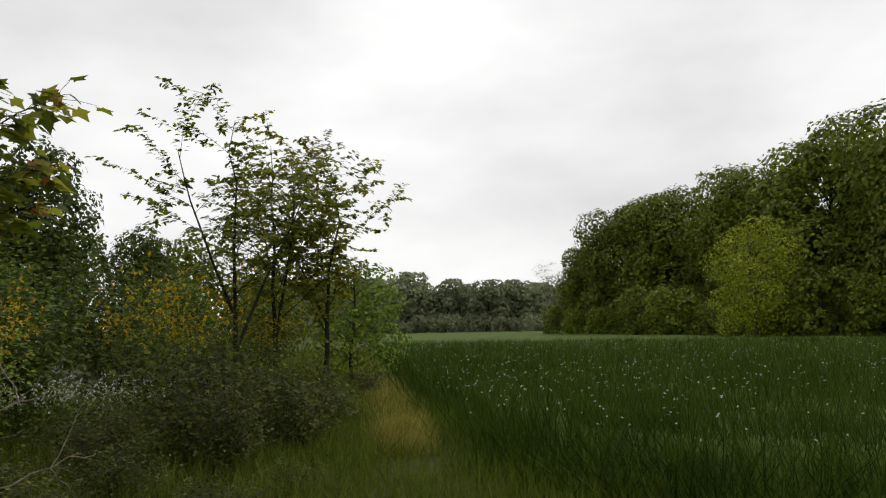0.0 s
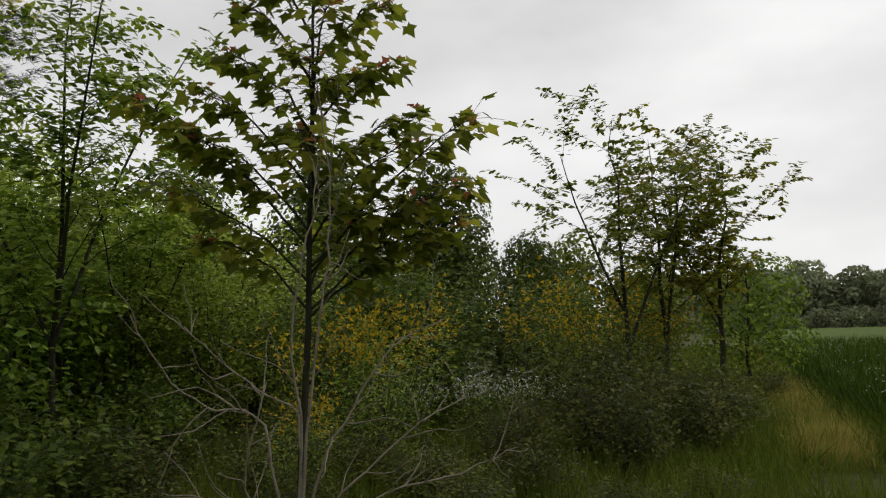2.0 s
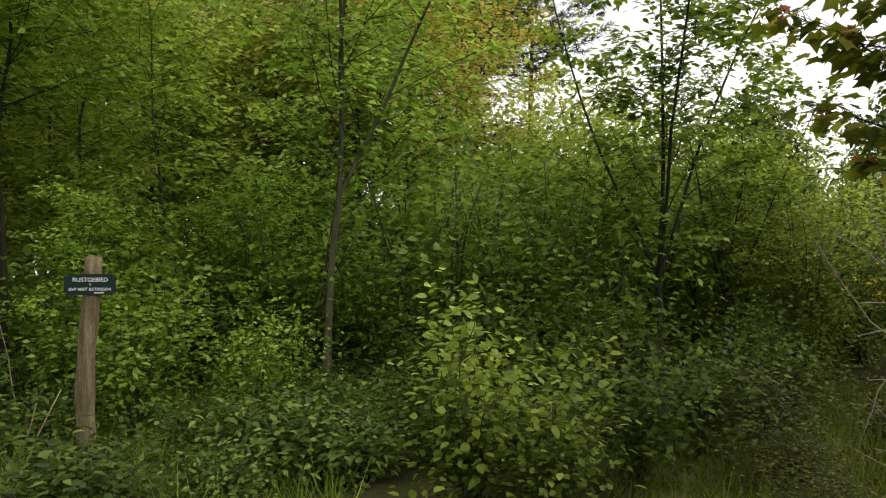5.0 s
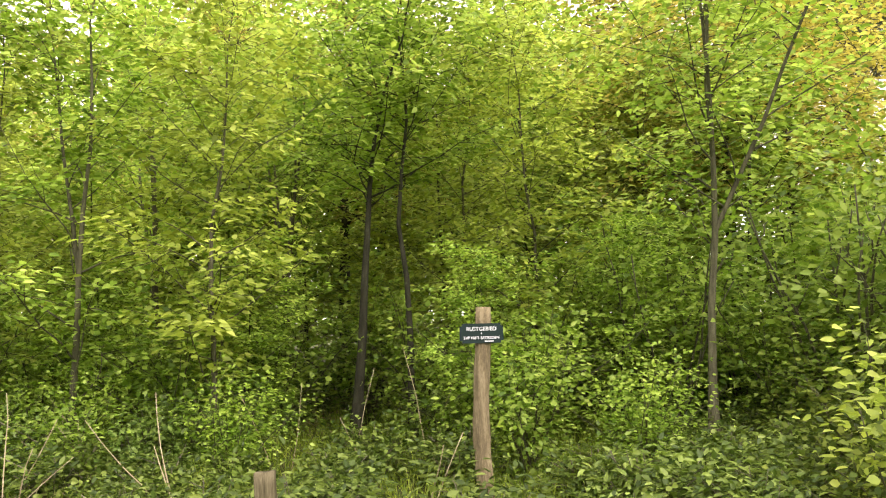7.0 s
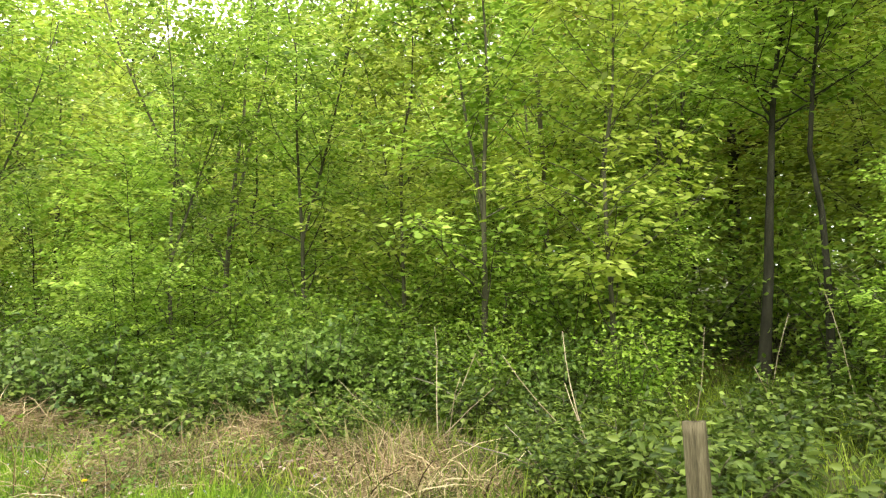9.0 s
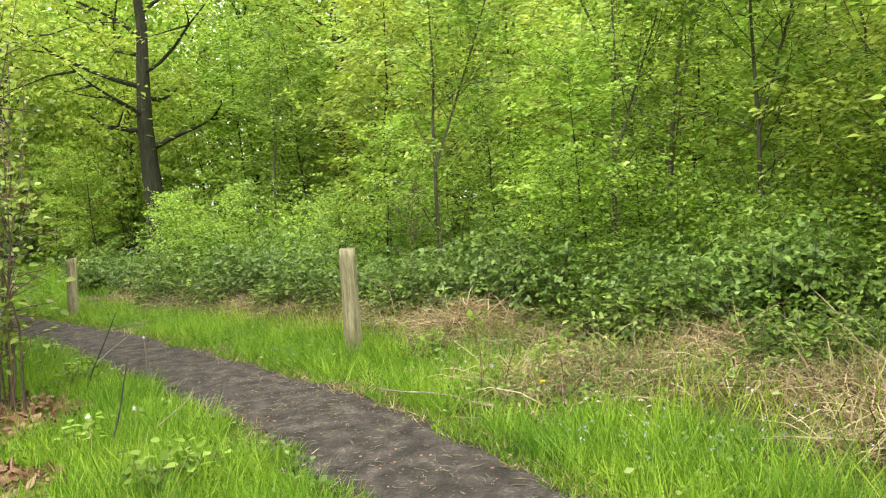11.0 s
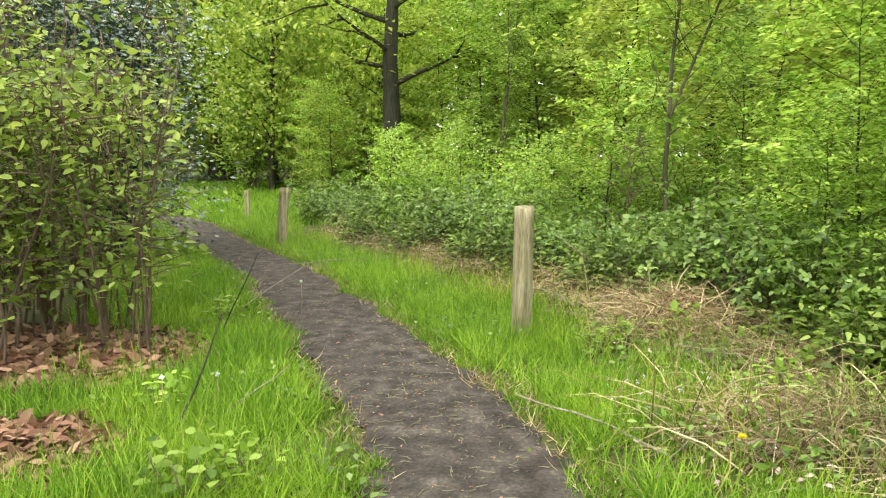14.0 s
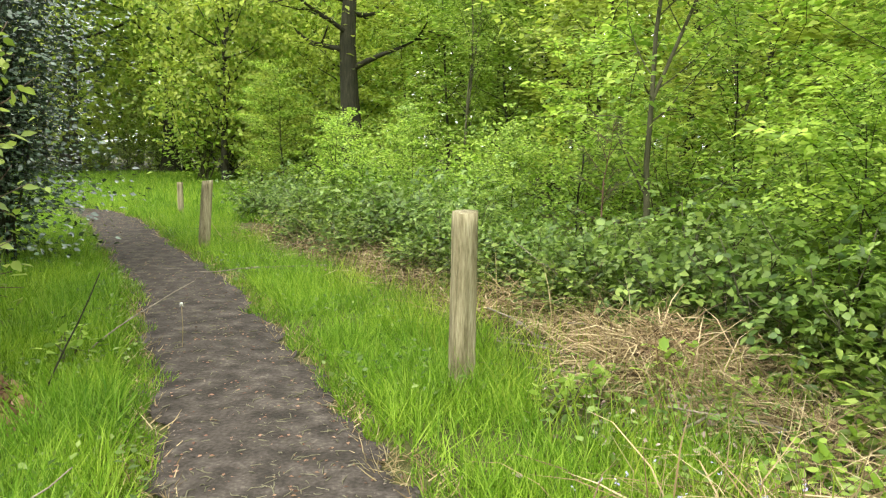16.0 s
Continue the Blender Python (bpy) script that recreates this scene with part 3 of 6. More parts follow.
def crop():
    rng = np.random.default_rng(11)
    rad = np.concatenate([np.linspace(4, 30, 60), np.geomspace(31, 175, 40)])
    ang = np.radians(np.linspace(-160, -62, 150))
    gr, ga = np.meshgrid(rad, ang)
    xy = np.column_stack([(gr * np.cos(ga)).ravel(), (gr * np.sin(ga)).ravel()])
    inside = crop_side(xy)
    z = 0.5 * np.clip(inside / 0.5, 0, 1) + 0.05 * patchy(xy, 1.1) * np.clip(inside, 0, 1) + rng.normal(0, 0.03, len(xy)) * (inside > 0.2) + 0.12 * np.clip((np.hypot(xy[:, 0], xy[:, 1]) - 25) / 20, 0, 1)
    z = np.where(inside < 0, -0.05, z)
    n = len(rad)
    i = (np.arange(len(ang) - 1)[:, None] * n + np.arange(n - 1)[None]).ravel()
    f = np.concatenate([np.stack([i, i + 1, i + n + 1], 1), np.stack([i, i + n + 1, i + n], 1)])
    f = f[(inside[f] > -0.6).all(1)]
    stuff("crop_canopy", "dense green cereal crop seen from above", "crop", tri_mesh("crop_canopy", np.column_stack([xy, z]), f, M_CANOPY, None, True))
    n = 230000
    r = 4.5 + 44 * rng.random(n) ** 1.5
    a = np.radians(rng.uniform(-150, -66, n))
    xy = np.column_stack([r * np.cos(a), r * np.sin(a)])
    keep = crop_side(xy) > rng.normal(0.05, 0.25, n)
    xy, r = xy[keep], r[keep]
    tall = rng.uniform(0.65, 1.08, len(xy)) * (1 + 0.06 * patchy(xy, 2.0))
    way = np.column_stack([rng.normal(0, 0.48, len(xy)), rng.normal(0, 0.48, len(xy)), np.ones(len(xy))])
    v, f = scatter(BLADE, np.column_stack([xy, np.zeros(len(xy))]), way, tall, rng.normal(0, 1, (len(xy), 3)), rng, 0.007 + 0.0006 * r)
    stuff("cereal_crop", "tall green cereal stalks standing in the field", "crop", tri_mesh("cereal_crop", v, f, M_CROP))
    n = 6000
    r = 6 + 34 * rng.random(n) ** 1.6
    a = np.radians(rng.uniform(-140, -68, n))
    xy = np.column_stack([r * np.cos(a), r * np.sin(a)])
    xy = xy[(crop_side(xy) > -0.5) & (patchy(xy, 2.5) + rng.normal(0, 0.4, len(xy)) > 0)]
    n = len(xy)
    top = np.column_stack([xy, rng.uniform(0.7, 1.1, n)])
    v, f = scatter(LEAF, np.repeat(top, 4, 0), rng.normal(0, 1, (4 * n, 3)) * (1, 1, 0.4), 0.016, rng=rng)
    stuff("field_flowers", "small white flower heads among the cereal", "flower", tri_mesh("field_flowers", v, f, M_WHITE))


crop()


# ---- grasses ----
def grass(name, label, xy, low, high, mat, wide, tilt=0.35, seed=1, kind=BLADE):
    rng = np.random.default_rng(seed)
    n = len(xy)
    way = np.column_stack([rng.normal(0, tilt, n), rng.normal(0, tilt, n), np.ones(n)])
    v, f = scatter(kind, np.column_stack([xy, np.full(n, -0.01)]), way, rng.uniform(low, high, n) * (1 + 0.3 * patchy(xy, 0.45, 1.0)), rng.normal(0, 1, (n, 3)), rng, wide)
    return stuff(name, label, "grass", tri_mesh(name, v, f, mat))


STRAW_SPOTS = ((3.3, 5.2, 0.75, 0.5), (4.0, 5.4, 0.9, 0.5), (3.05, 7.6, 0.65, 0.75), (3.5, 6.6, 0.5, 0.4), (2.2, 9.1, 0.6, 0.5), (0.9, 11.2, 0.7, 0.6), (0.2, 12.6, 0.8, 0.6), (1.4, 10.2, 0.5, 0.4), (-0.7, 13.0, 0.5, 0.4), (2.6, 8.4, 0.4, 0.35), (2.4, 5.0, 0.35, 0.25))


def verge():
    rng = np.random.default_rng(21)
    n = 340000
    i = rng.integers(0, len(PATH_FINE), n)
    base = PATH_FINE[i]
    xy = base + rng.uniform(-1, 1, (n, 2)) * 2.6
    xy = xy[(xy[:, 1] > 1.5)]
    d = path_distance(xy)
    right = xy[:, 0] - np.interp(xy[:, 1], PATH_FINE[:, 1], PATH_FINE[:, 0])
    limit = np.where(right > 0, np.where(xy[:, 1] > 8.8, 1.6, 1.75) + 0.4 * patchy(xy, 0.9), 2.2)
    keep = (d > PATH_HALF - 0.02 + 0.12 * patchy(xy, 0.35)) & (d < limit) & (rng.random(len(xy)) < 0.85)
    bare = (np.hypot((xy[:, 0] + 2.1) / 1.6, (xy[:, 1] - 6.35) / 0.88) < 1) | (np.hypot((xy[:, 0] + 0.85) / 0.55, (xy[:, 1] - 4.6) / 0.5) < 1)
    for cx, cy, w, d in STRAW_SPOTS:
        bare |= np.hypot((xy[:, 0] - cx) / w, (xy[:, 1] - cy) / d) < 1 + 0.35 * patchy(xy, 0.4)
    keep &= ~bare | (rng.random(len(xy)) < 0.16)
    xy = xy[keep]
    xy = xy[(patchy(xy, 0.7, 5.0) > -0.55) | (rng.random(len(xy)) < 0.35)]
    edge = path_distance(xy) < PATH_HALF + 0.16
    grass("verge_grass", "lush fresh green grass beside the path", xy[~edge], 0.08, 0.29, M_GRASS, 0.0065, 0.55, 1)
    grass("path_edge_grass", "short worn grass along the path edge", xy[edge], 0.04, 0.12, M_GRASS, 0.008, 0.6, 2)
    n = 15000
    wx = PATH_FINE[rng.integers(0, len(PATH_FINE), n)] + rng.uniform(-2.0, 2.0, (n, 2))
    d = path_distance(wx)
    wx = wx[(d > PATH_HALF) & (d < 1.9) & (patchy(wx, 0.6, 3.0) > 0.15) & (wx[:, 1] > 2.5)]
    m = len(wx)
    v, f = scatter(LEAF, np.column_stack([wx, rng.uniform(0.05, 0.17, m)]), rng.normal(0, 1, (m, 3)) * (1, 1, 0.35), rng.uniform(0.025, 0.06, m), rng=rng)
    stuff("verge_weeds", "small broad-leaved weeds growing through the grass", "weeds", tri_mesh("verge_weeds", v, f, M_BRAMBLE))
    n = 26000
    xy = np.column_stack([rng.uniform(-4.5, -0.3, n), rng.uniform(2.2, 6.3, n)])
    bare = (np.hypot((xy[:, 0] + 2.1) / 1.6, (xy[:, 1] - 6.35) / 0.88) < 1) | (np.hypot((xy[:, 0] + 0.85) / 0.55, (xy[:, 1] - 4.6) / 0.5) < 1)
    xy = xy[~bare & (path_distance(xy) > 1.9)]
    grass("glade_grass", "fresh green grass before the thicket", xy, 0.1, 0.28, M_GRASS, 0.01, 0.5, 10, THIN)
    n = 24000
    xy = PATH_FINE[rng.integers(0, len(PATH_FINE), n)] + rng.normal(0, 0.55, (n, 2))
    d = path_distance(xy)
    xy = xy[(d > PATH_HALF - 0.08) & (d < PATH_HALF + 0.16 + 0.14 * patchy(xy, 0.5))]
    grass("dry_edge_grass", "straw-coloured trampled grass at the path edge", xy, 0.05, 0.14, M_DRY, 0.007, 1.5, 3)
    n = 90000
    xy = np.column_stack([rng.uniform(-24, -2, n), rng.uniform(16.5, 37, n)])
    xy = xy[path_distance(xy) > PATH_HALF]
    grass("clearing_grass", "bright green grass of a small clearing", xy, 0.12, 0.32, M_GRASS, 0.028, 0.5, 4, THIN)


verge()


def meadow():
    rng = np.random.default_rng(31)
    n = 60000
    xy = np.column_stack([rng.uniform(-5, 9, n), rng.uniform(-16, -3.2, n)])
    xy = xy[(crop_side(xy) < 0.3) & (rng.random(n) < 0.9)]
    dry = np.array([(0.95, -9.0), (1.7, -12.2), (4.1, -21.6), (8.7, -38), (14.0, -57.7)])
    off = xy[:, 0] - np.interp(-xy[:, 1], -dry[:, 1], dry[:, 0])
    xy = xy[(np.abs(off) > 0.4) | (xy[:, 1] > -9.0) | (rng.random(len(xy)) < 0.25)]
    tall = 1 + 0.4 * patchy(xy, 1.5)
    grass("meadow_grass", "uncut dull green meadow grass beside the field", xy[tall > 0.9], 0.2, 0.5, M_MEADOW, 0.012, 0.35, 5, THIN)
    grass("meadow_grass_short", "short meadow grass beside the field", xy[tall <= 0.9], 0.12, 0.3, M_MEADOW, 0.012, 0.45, 6, THIN)
    n = 18000
    t = rng.random(n) ** 1.4
    line = np.array([(1.35, -10.6), (1.7, -12.2), (4.1, -21.6), (8.7, -38), (14.0, -57.7)])
    s = np.linspace(0, 1, len(line))
    xy = np.column_stack([np.interp(t, s, line[:, 0]), np.interp(t, s, line[:, 1])]) + rng.normal(0, 0.14, (n, 2)) * (1 + 2 * t[:, None])
    grass("dry_strip_grass", "yellowed dry grass strip along the field edge", xy, 0.12, 0.4, M_DRYFIELD, 0.02, 0.5, 7, THIN)
    n = 24000
    t = rng.random(n)
    xy = np.column_stack([np.interp(t, s, line[:, 0]), np.interp(t, s, line[:, 1])]) + rng.normal(0, 0.8, (n, 2)) * (1 + 2 * t[:, None]) + (1.6, 0)
    grass("field_margin_grass", "green grass along the field margin", xy[crop_side(xy) < 0.1], 0.15, 0.45, M_MEADOW, 0.03, 0.4, 8, THIN)
    n = 60000
    xy = np.column_stack([rng.uniform(0, 13, n), rng.uniform(-6, 14, n)])
    xy = xy[(path_distance(xy) > 1.3) & ((xy[:, 1] > -1.5) | (xy[:, 0] > 6.5))]
    grass("woodland_grass", "thin shaded grass on the woodland floor", xy, 0.15, 0.45, M_MID, 0.012, 0.5, 9, THIN)


meadow()


def start_grass():
    rng = np.random.default_rng(35)
    n = 70000
    xy = np.column_stack([rng.normal(-0.5, 3.2, n), rng.normal(-0.5, 2.6, n)])
    d = path_distance(xy)
    xy = xy[(d > PATH_HALF + 0.1 * patchy(xy, 0.4)) & (xy[:, 1] < 3.2) & (xy[:, 1] > -5) & (xy[:, 0] < 4.6)]
    grass("lane_grass", "trodden green grass where the path begins", xy, 0.06, 0.22, M_GRASS, 0.011, 0.5, 12, THIN)


start_grass()

# ---- far woods and hedge beyond the field ----
far_a = lumpy_tree("broadleaf_tree", "tall green broadleaf tree in the hedge row", 16, 5.2, 0.3, 101, 23000, 0.37, M_FAR, lobes=22, group="hedge row")
far_b = lumpy_tree("broadleaf_tree", "tall dark green broadleaf tree in the hedge row", 16, 6.0, 0.32, 102, 25000, 0.37, M_FAR, lobes=26, group="hedge row")
far_a.matrix_basis = at(-6.8, -97, 0, 0.74)
far_b.matrix_basis = at(-11.5, -92, 40, 1.0)
for k, (x, y, s) in enumerate(((-15, -87, 1.04), (-18.5, -81, 1.02), (-21, -76, 1.03), (-23, -71, 1.05), (-25.5, -67, 1.12), (-27.5, -61, 1.12), (-29.5, -56, 1.1), (-33, -51, 1.06), (-37, -45, 1.06), (-43, -39, 1.06), (-22, -90, 1.0), (-31, -72, 1.1))):
    copy_thing(far_a if k % 2 else far_b, at(x, y, k * 67, s))
shrub_far = lumpy_tree("hedge_shrub", "rounded green shrub at the foot of the hedge row", 4.4, 2.6, 0.08, 104, 2600, 0.3, M_FAR, lobes=10, foot=0.0, group="hedge shrubs", category="bush")
shrub_far.matrix_basis = at(-10.2, -80)
for k, (x, y, s) in enumerate(((-13, -72, 1.1), (-15.5, -68, 0.8), (-18.5, -60, 0.9), (-20, -56, 1.2), (-22.5, -52, 1.0), (-24, -48, 1.1), (-7.5, -88, 0.8), (-11.5, -76, 1.2), (-3, -100, 1.0), (-27, -44, 1.2), (-16.5, -63, 1.0), (-5, -93, 0.8))):
    copy_thing(shrub_far, at(x, y, k * 50, s))
bright = lumpy_tree("willow_tree", "bright yellow-green young tree before the dark hedge row", 9.3, 3.2, 0.14, 105, 8000, 0.2, M_FARBRIGHT, M_BARK, 20)
bright.matrix_basis = at(-16, -57.1)
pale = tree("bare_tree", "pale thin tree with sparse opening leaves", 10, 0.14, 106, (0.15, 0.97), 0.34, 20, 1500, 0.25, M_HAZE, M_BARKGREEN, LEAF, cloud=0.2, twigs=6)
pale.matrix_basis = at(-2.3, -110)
# the distant wood gets its haze from the leaf colour, not from air
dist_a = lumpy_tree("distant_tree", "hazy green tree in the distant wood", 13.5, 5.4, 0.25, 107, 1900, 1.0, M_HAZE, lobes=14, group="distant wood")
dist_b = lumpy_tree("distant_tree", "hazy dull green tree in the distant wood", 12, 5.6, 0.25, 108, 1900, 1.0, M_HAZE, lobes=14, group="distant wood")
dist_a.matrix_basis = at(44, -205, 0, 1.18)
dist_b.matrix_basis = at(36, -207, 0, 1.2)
RD = np.random.default_rng(5)
for k in range(36):
    x = 80 - 3.2 * k + RD.normal(0, 1.2)
    copy_thing(dist_a if k % 2 else dist_b, at(x, -205 - RD.uniform(-8, 16), k * 77, RD.uniform(0.8, 1.05) * (1.12 if x > 34 else 0.93)))
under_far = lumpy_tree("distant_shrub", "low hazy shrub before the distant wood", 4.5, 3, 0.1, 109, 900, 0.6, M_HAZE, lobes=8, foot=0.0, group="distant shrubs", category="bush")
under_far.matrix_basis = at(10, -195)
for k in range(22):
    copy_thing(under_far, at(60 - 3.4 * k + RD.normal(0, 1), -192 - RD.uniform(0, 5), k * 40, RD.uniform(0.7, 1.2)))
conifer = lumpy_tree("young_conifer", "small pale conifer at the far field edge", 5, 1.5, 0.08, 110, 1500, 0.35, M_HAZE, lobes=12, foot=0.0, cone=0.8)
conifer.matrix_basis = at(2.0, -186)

# ---- oaks and thicket beside the field ----
oak = tree("young_oak", "slender young oak with sparse fresh leaves", 6.0, 0.07, 201, (0.34, 1.0), 0.3, 26, 3200, 0.13, M_OAKGREEN, M_BARKDARK, LEAF6, fork=[(0.6, 0.35, 0.9), (3.6, 0.3, 0.82)], cloud=0.07, group="field oaks")
oak.matrix_basis = at(4.9, -13.8, 20, 0.9)
oak = tree("young_oak", "young oak with yellow-green opening leaves", 5.5, 0.075, 202, (0.3, 1.0), 0.3, 28, 3600, 0.13, M_OAK, M_BARKDARK, LEAF6, fork=[(2.2, 0.3, 0.9)], cloud=0.07, group="field oaks")
oak.matrix_basis = at(5.12, -16.3, 10)
oak = tree("young_oak", "young oak with yellow-green leaves at the field edge", 5.1, 0.08, 203, (0.27, 1.0), 0.3, 28, 4000, 0.13, M_OAK, M_BARKDARK, LEAF6, fork=[(5.2, 0.4, 0.95)], cloud=0.07, group="field oaks")
oak.matrix_basis = at(4.3, -17.2, 50)
b = lumpy_tree("hawthorn_bush", "dense dark green bush behind the oaks", 3.6, 1.5, 0.06, 204, 4000, 0.13, M_MID, lobes=14, foot=0.0, category="bush")
b.matrix_basis = at(4.9, -22.0)
dark_tree = lumpy_tree("dark_broadleaf_tree", "tall dense dark green tree behind the thicket", 8.6, 3.0, 0.2, 205, 13000, 0.2, M_DARK, lobes=26, foot=0.0, group="dark trees", cone=0.45)
dark_tree.matrix_basis = at(17.6, -25.4)
copy_thing(dark_tree, at(21, -22.5, 80, 1.08))
copy_thing(dark_tree, at(14.8, -28, 160, 0.66))
copy_thing(dark_tree, at(23.5, -18, 230, 0.95))
mid_tree = lumpy_tree("hazy_tree", "mid-green broadleaf tree behind the thicket", 7.4, 3.6, 0.16, 206, 4500, 0.32, M_FAR, lobes=18, foot=0.0, group="trees behind thicket")
mid_tree.matrix_basis = at(21.5, -45)
for x, y, s in ((17, -47, 0.8), (27, -40, 1.0), (13, -36, 0.5), (31, -33, 1.1), (15, -31, 0.5), (35, -25, 1.1), (33, -20, 0.8)):
    copy_thing(mid_tree, at(x, y, x * 31, s))
heap = bush("bramble_heap", "tangled dark bramble and dead stems in a heap", 1.25, 1.3, 207, 2200, 0.09, M_HEAP, M_BARK, LEAF, 34, "bramble", "brambles at the field")
heap.matrix_basis = at(3.7, -9.8)
for x, y, s in ((4.8, -9.4, 0.62), (2.7, -10.4, 0.75), (3.0, -9.0, 0.6), (4.2, -8.6, 0.6), (5.5, -11.2, 0.6), (3.6, -11.5, 0.95), (4.9, -12.4, 1.0), (2.9, -12.6, 0.7), (5.0, -15.0, 0.7), (3.9, -14.8, 0.8), (3.5, -17.8, 0.5), (6.5, -13.8, 1.0)):
    copy_thing(heap, at(x, y, x * 77, s, 0, 0.75 + 0.5 * ((x * 7.3) % 1)))
for x, y, s in ((3.2, -6.2, 0.5), (4.2, -6.9, 0.55), (5.2, -7.3, 0.6), (2.2, -6.9, 0.4), (4.6, -5.7, 0.45), (5.8, -6.3, 0.6), (3.5, -7.7, 0.5), (6.3, -7.4, 0.7), (2.0, -5.4, 0.3), (4.3, -4.2, 0.4), (5.2, -4.7, 0.5), (1.9, -8.0, 0.35), (6.6, -5.4, 0.7)):
    copy_thing(heap, at(x, y, x * 77, s, 0, 0.8))
broom = bush("broom_bush", "broom bush with golden yellow flowers", 1.5, 0.8, 208, 2200, 0.055, M_MID, M_BARK, LEAF, 14, "bush", "broom bushes", (M_YELLOW, 170, 0.048))
broom.matrix_basis = at(7.1, -14.3, 0, 1.3)
for x, y, s in ((6.2, -14.6, 1.3), (6.7, -9.4, 1.0), (6.0, -8.3, 0.8), (5.0, -6.1, 0.5), (5.6, -13.2, 0.9), (5.2, -15.5, 0.9), (7.8, -10.8, 1.0), (7.2, -8.4, 0.8)):
    copy_thing(broom, at(x, y, x * 53, s))
white = bush("white_blossom_bush", "spreading bush with clusters of white blossom", 0.95, 1.3, 209, 2200, 0.06, M_MID, M_BARK, LEAF, 14, "bush", "blossom bushes", (M_WHITE, 260, 0.04))
white.matrix_basis = at(6.6, -11.2)
copy_thing(white, at(7.4, -10.6, 70, 0.9))
copy_thing(white, at(5.9, -12.0, 150, 0.9))
# elders here carry the shade of the thicket in their leaf colour
elder = bush("elder_bush", "upright green elder bush in the thicket", 2.5, 0.9, 210, 3400, 0.12, M_THICKETSHADED, M_BARK, LEAF, 14, "bush", "thicket bushes")
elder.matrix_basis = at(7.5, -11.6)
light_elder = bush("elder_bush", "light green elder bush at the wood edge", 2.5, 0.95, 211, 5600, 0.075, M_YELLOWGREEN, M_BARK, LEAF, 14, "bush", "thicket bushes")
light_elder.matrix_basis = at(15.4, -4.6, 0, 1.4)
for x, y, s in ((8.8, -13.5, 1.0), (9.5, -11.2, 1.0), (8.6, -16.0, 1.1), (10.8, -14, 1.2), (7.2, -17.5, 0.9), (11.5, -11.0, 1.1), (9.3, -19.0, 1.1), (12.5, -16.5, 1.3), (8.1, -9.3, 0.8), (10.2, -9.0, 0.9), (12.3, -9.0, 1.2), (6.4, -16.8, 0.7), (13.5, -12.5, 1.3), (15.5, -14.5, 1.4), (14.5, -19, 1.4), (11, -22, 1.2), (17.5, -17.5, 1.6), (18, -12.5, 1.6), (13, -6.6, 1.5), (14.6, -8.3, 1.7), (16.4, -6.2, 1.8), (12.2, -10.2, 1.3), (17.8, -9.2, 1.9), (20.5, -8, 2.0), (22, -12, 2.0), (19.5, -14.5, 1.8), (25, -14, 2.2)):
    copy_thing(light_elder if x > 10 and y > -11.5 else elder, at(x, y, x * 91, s))


